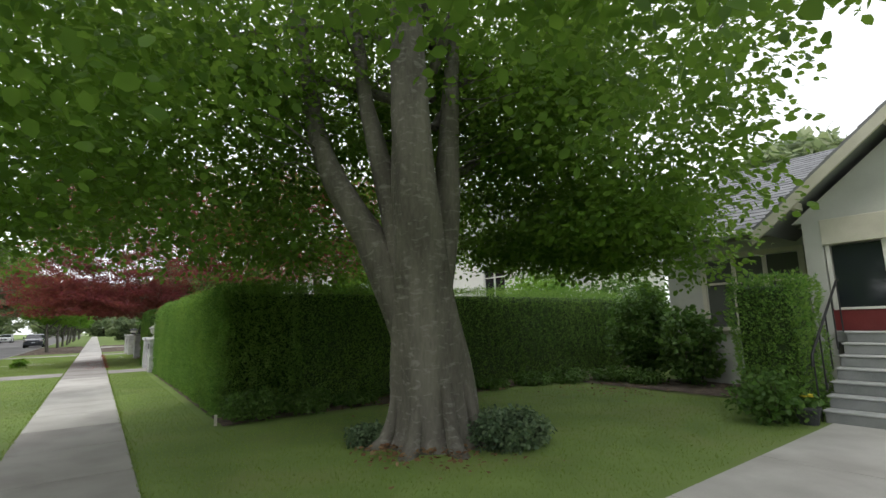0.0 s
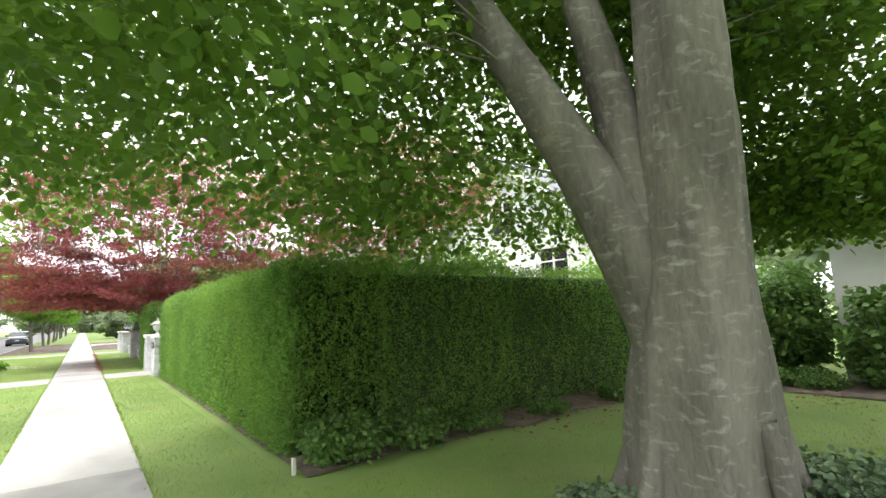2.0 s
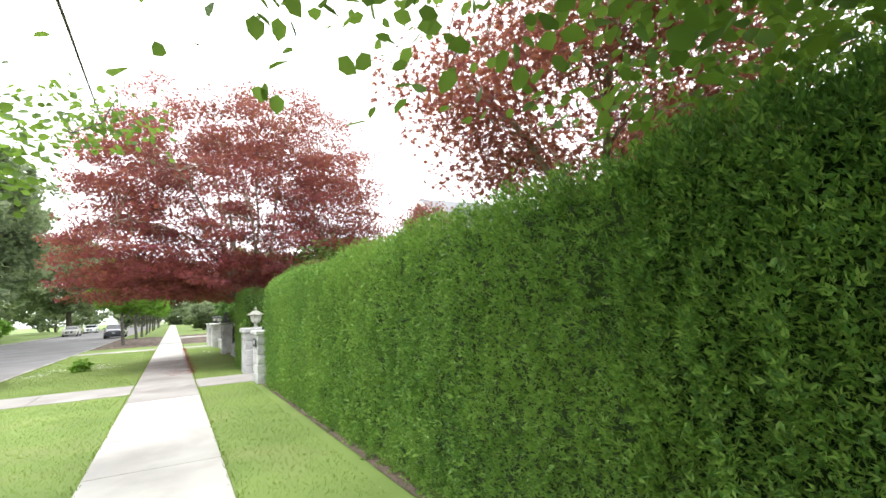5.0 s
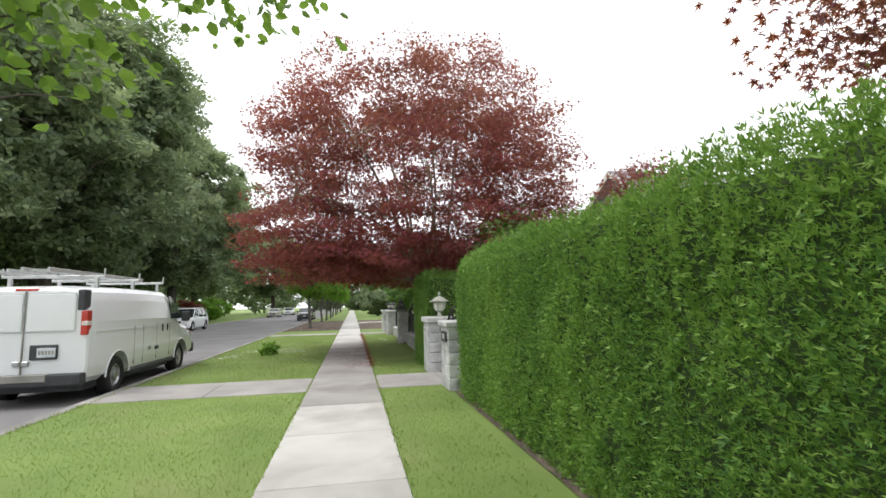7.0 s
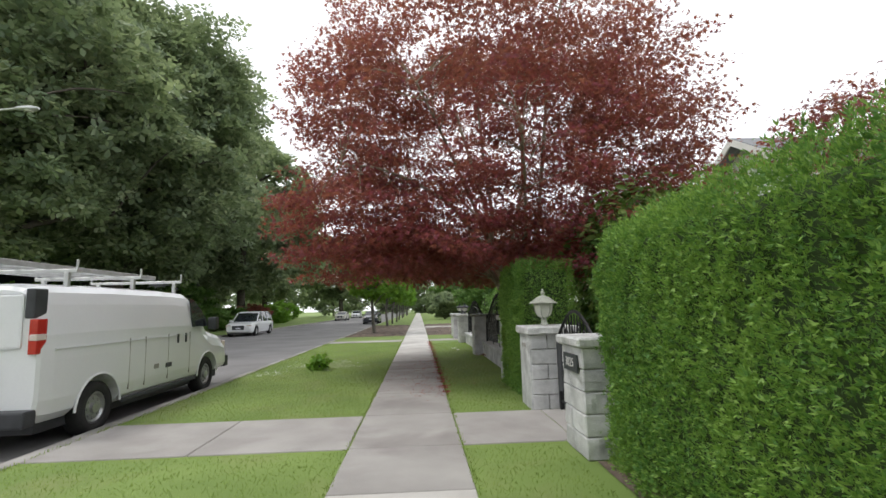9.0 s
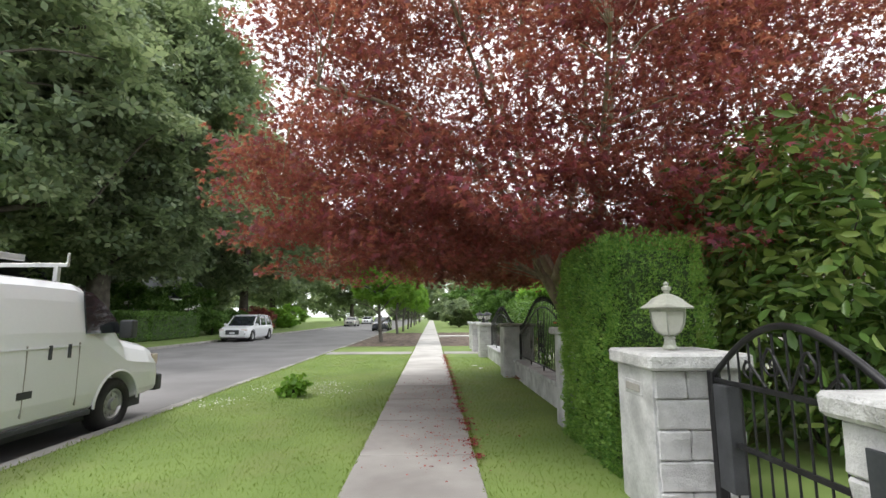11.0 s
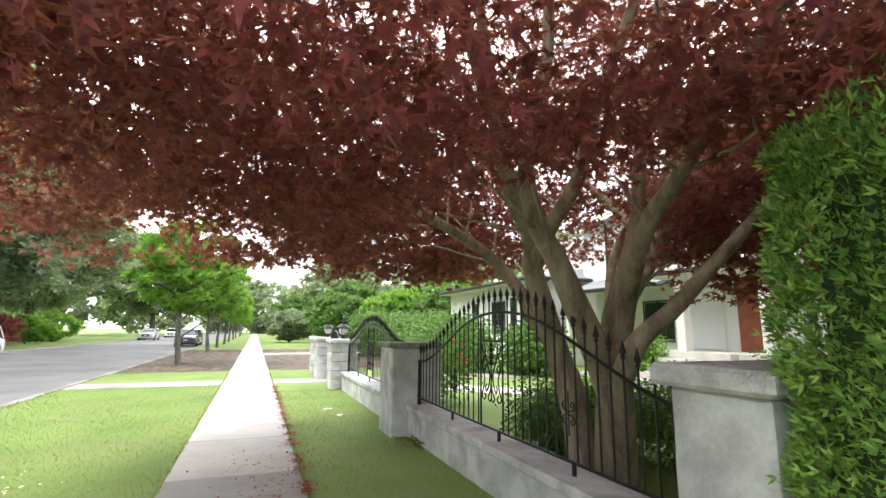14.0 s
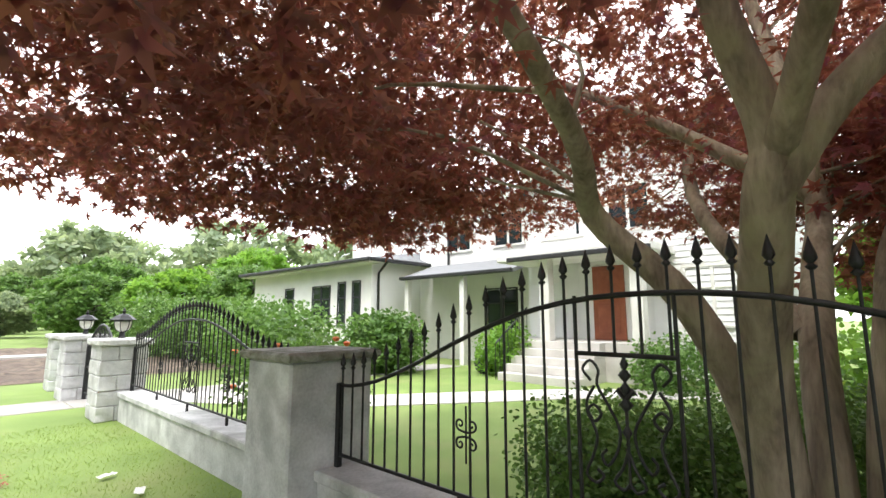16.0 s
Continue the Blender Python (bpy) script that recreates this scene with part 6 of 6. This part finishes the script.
for k, (x, y, hh, r) in enumerate(((4.2, 7.0, 0.22, 0.40), (5.6, 6.85, 0.16, 0.30), (7.4, 6.75, 0.22, 0.40), (8.5, 6.5, 0.26, 0.42), (9.4, 6.2, 0.28, 0.45), (10.2, 5.6, 0.30, 0.45), (10.3, 4.8, 0.28, 0.40))):
    shrub(x, y, hh, r, "shrub", 320 + k, "low leafy plants in the bed under the hedge", 46, 40, 0.055)
shrub(3.2, 6.95, 0.30, 0.45, "shrub", 91, "leafy plants at the foot of the hedge", 60, 50, 0.055)
for k, (x, y, hh, r, m) in enumerate(((3.6, 78, 3.6, 2.4, "dark_leaf"), (7, 64, 4.5, 3.0, "shrub"), (11, 60, 5.0, 3.0, "young_leaf"), (9, 72, 6.5, 3.4, "shrub"), (5.5, 90, 6.0, 3.0, "shrub"), (14, 56, 5.0, 3.0, "shrub"), (17, 62, 7.0, 3.5, "young_leaf"), (4.5, 104, 6, 3.0, "dark_leaf"))):
    far_tree(x, y, hh, r, 0.3, m, 100 + k, "broad leafy garden tree beyond the bare earth", clumps=150, leaves=24, size=0.34, trunk_r=0.14)
far_tree(12.5, 24.2, 5.0, 1.9, 0.3, "young_leaf", 118, "yellow-green garden tree beside the white house", clumps=130, leaves=26, size=0.26, trunk_r=0.12)
far_tree(16.5, 22.5, 6.5, 2.4, 0.3, "shrub", 119, "leafy garden tree beside the white house", clumps=130, leaves=26, size=0.3, trunk_r=0.12)
shrub(8.2, 26.0, 1.3, 1.0, "young_leaf", 120, "yellow-green garden shrub beyond the maple", 80, 40, 0.1)
for k, (x, y, hh, r) in enumerate(((-22.5, 53.5, 4.2, 2.6), (-23.5, 46.0, 3.8, 2.6), (-21.5, 41.0, 3.4, 2.2), (-22.0, 60.0, 4.5, 2.8))):
    far_tree(x, y, hh, r, 0.2, "shrub", 180 + k, "leafy garden shrub behind the hedge across the street", clumps=100, leaves=22, size=0.3, trunk_r=0.08)
# garden drive curving from the second gate to the porch
drive = bmesh.new()
line = spline([(3.6, 36.3, 0.0), (5.3, 33.6, 0.0), (7.4, 32.0, 0.0), (9.3, 30.6, 0.0), (10.8, 28.6, 0.0), (11.6, 25.5, 0.0)], 5)
last = None
for a, b in zip(line[:-1], line[1:]):
    d = (b - a).normalized()
    side = Vector((-d.y, d.x, 0)) * 0.62
    row = [drive.verts.new(q) for q in (a - side + Vector((0, 0, -0.03)), a - side + Vector((0, 0, 0.014)), a + side + Vector((0, 0, 0.014)), a + side + Vector((0, 0, -0.03)))]
    if last:
        for k in range(3):
            drive.faces.new((last[k], last[k + 1], row[k + 1], row[k]))
    last = row
bmesh.ops.recalc_face_normals(drive, faces=drive.faces)
tagged(part("path", drive, M["concrete"]), "pale concrete garden drive curving across the lawn", "path", kind="structure")
# far woods closing the view
for k, (x, y, hh, r) in enumerate(((14, 110, 15, 8), (28, 92, 15, 9), (44, 80, 16, 10), (62, 62, 16, 11), (24, 140, 18, 12), (2, 170, 16, 10), (-8, 185, 14, 10), (-24, 150, 18, 11), (-36, 118, 18, 12), (-44, 88, 18, 11), (-50, 62, 17, 11), (-50, 34, 17, 11), (-46, 8, 16, 11), (-44, -20, 16, 11), (48, 40, 15, 10), (46, 10, 15, 10), (40, -18, 15, 10), (10, -40, 15, 10), (-18, -42, 15, 10))):
    far_tree(x, y, hh, r, 0.4, "dark_leaf", 130 + k, "distant dark green trees closing the view", clumps=130, leaves=14, size=1.25, trunk_r=0.3)
for k, (x, y, hh) in enumerate(((-30, 52, 25), (-27, 76, 24))):
    far_tree(x, y, hh, 3.2, 1.0, "dark_leaf", 160 + k, "tall dark conifer across the street", clumps=220, leaves=22, size=0.6, trunk_r=0.3)
for k, (x, y, hh, r) in enumerate(((-17.5, 60, 2.0, 1.8), (-17.8, 66, 2.4, 2.0), (-18, 73, 2.4, 2.0), (-18, 57, 2.0, 1.5), (-18.5, 80, 3, 2.2))):
    far_tree(x, y, hh, r, 0.1, ("shrub", "maple", "young_leaf", "shrub", "young_leaf")[k], 170 + k, "garden shrub across the street", clumps=90, leaves=24, size=0.22, trunk_r=0.06)


def neighbour(x0, x1, y0, y1, h, label, mat):
    hb = thing("house", (x0, y0, 0), label, "house")
    w = part("wall", box(0, x1 - x0, 0, y1 - y0, -0.1, h), M[mat], hb)
    pk = ((y1 - y0) / 2, h + 2.6)
    for ye in (-0.5, y1 - y0 + 0.5):
        roof_slab(hb, (-0.5, ye, h - 0.15), (x1 - x0 + 0.5, ye, h - 0.15), (x1 - x0 + 0.5, pk[0], pk[1]), (-0.5, pk[0], pk[1]), 0.14, "shingle")
    for q in (1.5, 4.5):
        part("window", box(x1 - x0 - 0.02, x1 - x0 + 0.03, q, q + 1.3, 1.0, 2.2, 0.01), M["glass_dark"], hb)


neighbour(-36, -26, 42, 51, 3.2, "low grey house among trees across the street", "stucco_grey")
neighbour(-38, -27, 66, 76, 3.4, "low pale house among trees across the street", "stucco_white")


def street_lamp():
    s = thing("street_lamp", (-14.6, 29.4, 0), "grey street lamp with cobra-head lantern on a curved arm", "street lamp")
    geo = ([], [])
    tube(geo, [(0, 0, -0.05), (0, 0, 4), (0, 0, 7.9)], [0.11, 0.09, 0.07], 10)
    geo_mesh("pole", geo, M["ladder"], s)
    geo = ([], [])
    tube(geo, spline([(0, 0, 7.8), (0.4, 0, 8.25), (1.6, 0, 8.4)], 5), [0.035] * 11, 8)
    geo_mesh("arm", geo, M["ladder"], s)
    hd = part("lamp_head", loft([(-0.0, 0.05, -0.04, 0.05), (0.25, 0.13, -0.07, 0.08), (0.55, 0.14, -0.08, 0.09), (0.75, 0.05, -0.03, 0.04)], [0, 0.3, 0.8, 1.0], [0.6, 1.0, 0.9, 0.4]), M["ladder"], s)
    hd.matrix_local = pose(1.55, 0, 8.4, 0, 0, -90)
    ln = part("lens", lathe([(0.10, -0.11), (0.12, -0.07)], 12), M["lamp_glass"], s)
    ln.location = (2.0, 0, 8.4)


street_lamp()
sg = thing("sign", (-15.2, 40.4, 0), "small yellow sign on a post across the street", "sign")
part("post", box(-0.03, 0.03, -0.03, 0.03, -0.05, 1.0, 0.005), M["kerb"], sg)
M["yellow"] = surface("yellow_sign_paint", (0.55, 0.45, 0.03), (0.65, 0.54, 0.05), 5, 50, 0.5, 0.05)
part("sign_plate", box(-0.2, 0.2, -0.045, -0.032, 0.65, 1.0, 0.004), M["yellow"], sg)

# beds and soil strips
for nm, x0, x1, y0, y1 in (("planting_bed", 1.79, 14.2, 6.55, 7.5), ("planting_bed", 1.79, 1.98, 7.5, 18.5), ("planting_bed", 9.5, 11.4, 1.6, 6.4)):
    bm = bmesh.new()
    bmesh.ops.create_grid(bm, x_segments=40, y_segments=24, size=0.5, matrix=Matrix.Translation(((x0 + x1) / 2, (y0 + y1) / 2, 0.01)) @ Matrix.Diagonal((x1 - x0, y1 - y0, 1, 1)))
    for v in bm.verts:
        v.co.z += 0.03 * abs(noise.noise(v.co * 3))
        v.co.y += 0.15 * noise.noise(v.co * 1.1) * (1 if y1 - y0 < 2 else 0)
    tagged(part(nm, bm, M["soil"], smooth=True), "bare brown soil strip with leaf litter under the hedge", "soil", kind="structure")

# ---- grass, flowers, litter ----
def lawn_blades(name, rects, per_m2, size, seed, label):
    g = np.random.default_rng(seed)
    Ps = []
    for x0, x1, y0, y1 in rects:
        k = int((x1 - x0) * (y1 - y0) * per_m2)
        Ps.append(np.stack([g.uniform(x0, x1, k), g.uniform(y0, y1, k), np.zeros(k)], 1))
    P = np.concatenate(Ps)
    D = g.normal(size=P.shape) * 0.55 + np.array([0, 0, 1.0])
    N = g.normal(size=P.shape)
    S = size * g.uniform(0.6, 1.3, len(P))
    tagged(scatter(name, P, D, N, S, blade(), M["blade"]), label, "grass", kind="stuff")


lawn_blades("grass", [(-4.1, -0.70, 7.5, 19.2), (0.58, 1.65, 0.8, 19.2), (-4.1, -0.70, 20.9, 36.1), (0.58, 2.08, 20.9, 34.6), (1.6, 9.4, 0.9, 6.2)], 800, 0.029, 201, "short mown lawn grass on the verge")
lawn_blades("grass", [(-0.72, -0.66, 5, 40), (0.54, 0.60, 0, 40), (-4.14, -4.05, 7, 40)], 900, 0.045, 202, "longer grass tufts along the pavement edge")


def petals(name, boxes, n, size, mat, seed, label, z=0.05):
    g = np.random.default_rng(seed)
    Ps = []
    for x, y, r in boxes:
        Ps.append(np.stack([g.normal(x, r, n), g.normal(y, r, n), np.full(n, z) + g.uniform(0, 0.02, n)], 1))
    P = np.concatenate(Ps)
    D = g.normal(size=P.shape) * np.array([1, 1, 0.15])
    N = g.normal(size=P.shape) * 0.25 + np.array([0, 0, 1])
    tagged(scatter(name, P, D, N, size * g.uniform(0.6, 1.3, len(P)), ovate(), M[mat]), label, "litter" if mat != "daisy" else "flowers", kind="stuff")


M["daisy"] = surface("white_daisy_petals", (0.62, 0.62, 0.56), (0.78, 0.78, 0.72), 9, 80, 0.8, 0.0)
M["dry_leaf"] = leafy("fallen_dry_leaves", (0.10, 0.05, 0.025), (0.19, 0.10, 0.05), (0.30, 0.20, 0.11), (0.3, 0.15, 0.05), 0.15, 0.8, 2.0)
M["red_petal"] = leafy("fallen_red_samaras", (0.16, 0.02, 0.025), (0.30, 0.05, 0.05), (0.42, 0.12, 0.10), (0.4, 0.08, 0.05), 0.15, 0.7, 2.0)
petals("daisies", [(-3.0, 27.0, 0.35), (-2.2, 27.6, 0.3), (-3.5, 25.6, 0.3), (-1.9, 26.6, 0.3)], 130, 0.03, "daisy", 203, "small white daisies in the verge grass", 0.055)
petals("fallen_petals", [(0.57, 22.5 + k * 0.37 + 0.1 * math.sin(k * 2.3), 0.035 + 0.012 * (k % 3)) for k in range(36)] + [(0.2, 22.5 + k * 0.8, 0.3) for k in range(8)], 85, 0.026, "red_petal", 204, "fallen red maple seeds along the pavement edge", 0.02)
petals("leaf_litter", [(3.4, 3.0, 0.35), (3.1, 3.4, 0.3), (4.6, 6.8, 0.5), (5.8, 6.7, 0.5), (7.2, 6.8, 0.5), (2.2, 28.5, 0.15), (8.8, 4.5, 0.5)], 160, 0.06, "dry_leaf", 205, "dry brown fallen leaves", 0.05)
M["flower_red"] = surface("red_and_orange_roses", (0.55, 0.06, 0.03), (0.70, 0.25, 0.05), 20, 60, 0.7, 0.0)
gq = np.random.default_rng(206)
roses = thing("rose_flowers", (3.5, 31.8, 0), "red and orange rose blooms on the bush", "flowers")
for k in range(14):
    a, zz = gq.uniform(0, 6.28), gq.uniform(0.5, 1.3)
    bm = lathe([(0.01, -0.03), (0.04, -0.01), (0.05, 0.02), (0.03, 0.035), (0.01, 0.02)], 7)
    ob = part("rose_bloom", bm, M["flower_red"], roses)
    ob.location = (0.75 * math.cos(a), 0.75 * math.sin(a), zz)

# small things
pot = thing("flower_pot", (8.05, 1.02, 0), "dark pot of yellow flowers at the foot of the steps", "flower pot")
part("pot", lathe([(0.11, -0.01), (0.15, 0.2), (0.165, 0.2), (0.165, 0.23), (0.14, 0.23)], 14), M["plastic"], pot)
gq = np.random.default_rng(301)
k = 60
P = np.stack([gq.normal(0, 0.08, k), gq.normal(0, 0.08, k), gq.uniform(0.22, 0.36, k)], 1)
scatter("pot_leaves", P, gq.normal(size=(k, 3)) + np.array([0, 0, 0.5]), gq.normal(size=(k, 3)), np.full(k, 0.09), ovate(), M["shrub"], pot)
for k in range(9):
    ob = part("bloom", lathe([(0.005, -0.01), (0.03, 0.0), (0.028, 0.012), (0.006, 0.006)], 7), M["yellow"], pot)
    ob.location = (0.1 * math.cos(k * 2.4) * (0.4 + 0.07 * k), 0.1 * math.sin(k * 2.4) * (0.4 + 0.07 * k), 0.36 + 0.01 * (k % 3))
stake = thing("marker_stake", (1.72, 6.75, 0), "short weathered wooden stake beside the hedge bed", "stake")
part("stake", box(-0.02, 0.02, -0.02, 0.02, -0.05, 0.16, 0.004), M["trim_cream"], stake)
for x, y, r in ((1.35, 31.4, 20), (1.45, 30.7, 70)):
    pp = thing("paper_scrap", (x, y, 0.03), "crumpled white paper scrap lying on the grass", "litter", rz=r)
    bm = bmesh.new()
    bmesh.ops.create_grid(bm, x_segments=6, y_segments=4, size=0.5, matrix=Matrix.Diagonal((0.16, 0.08, 1, 1)))
    for v in bm.verts:
        v.co.z += 0.02 * noise.noise(v.co * 30) + 0.012
    bmesh.ops.solidify(bm, geom=bm.faces, thickness=0.002)
    part("paper", bm, M["trim_white"], pp)
strip = thing("path", label="pale concrete strip crossing the bare earth", category="path", kind="structure")
part("slab", box(XR + 0.02, 6.5, 49.4, 50.6, -0.03, 0.14, 0.01), M["concrete"], strip)
pots = thing("planter", (11.0, 32.5 + 1.9, 0), "round dark stone planter by the porch steps", "planter")
part("bowl", lathe([(0.12, -0.02), (0.26, 0.1), (0.30, 0.28), (0.27, 0.42), (0.2, 0.40)], 16), M["plastic"], pots)
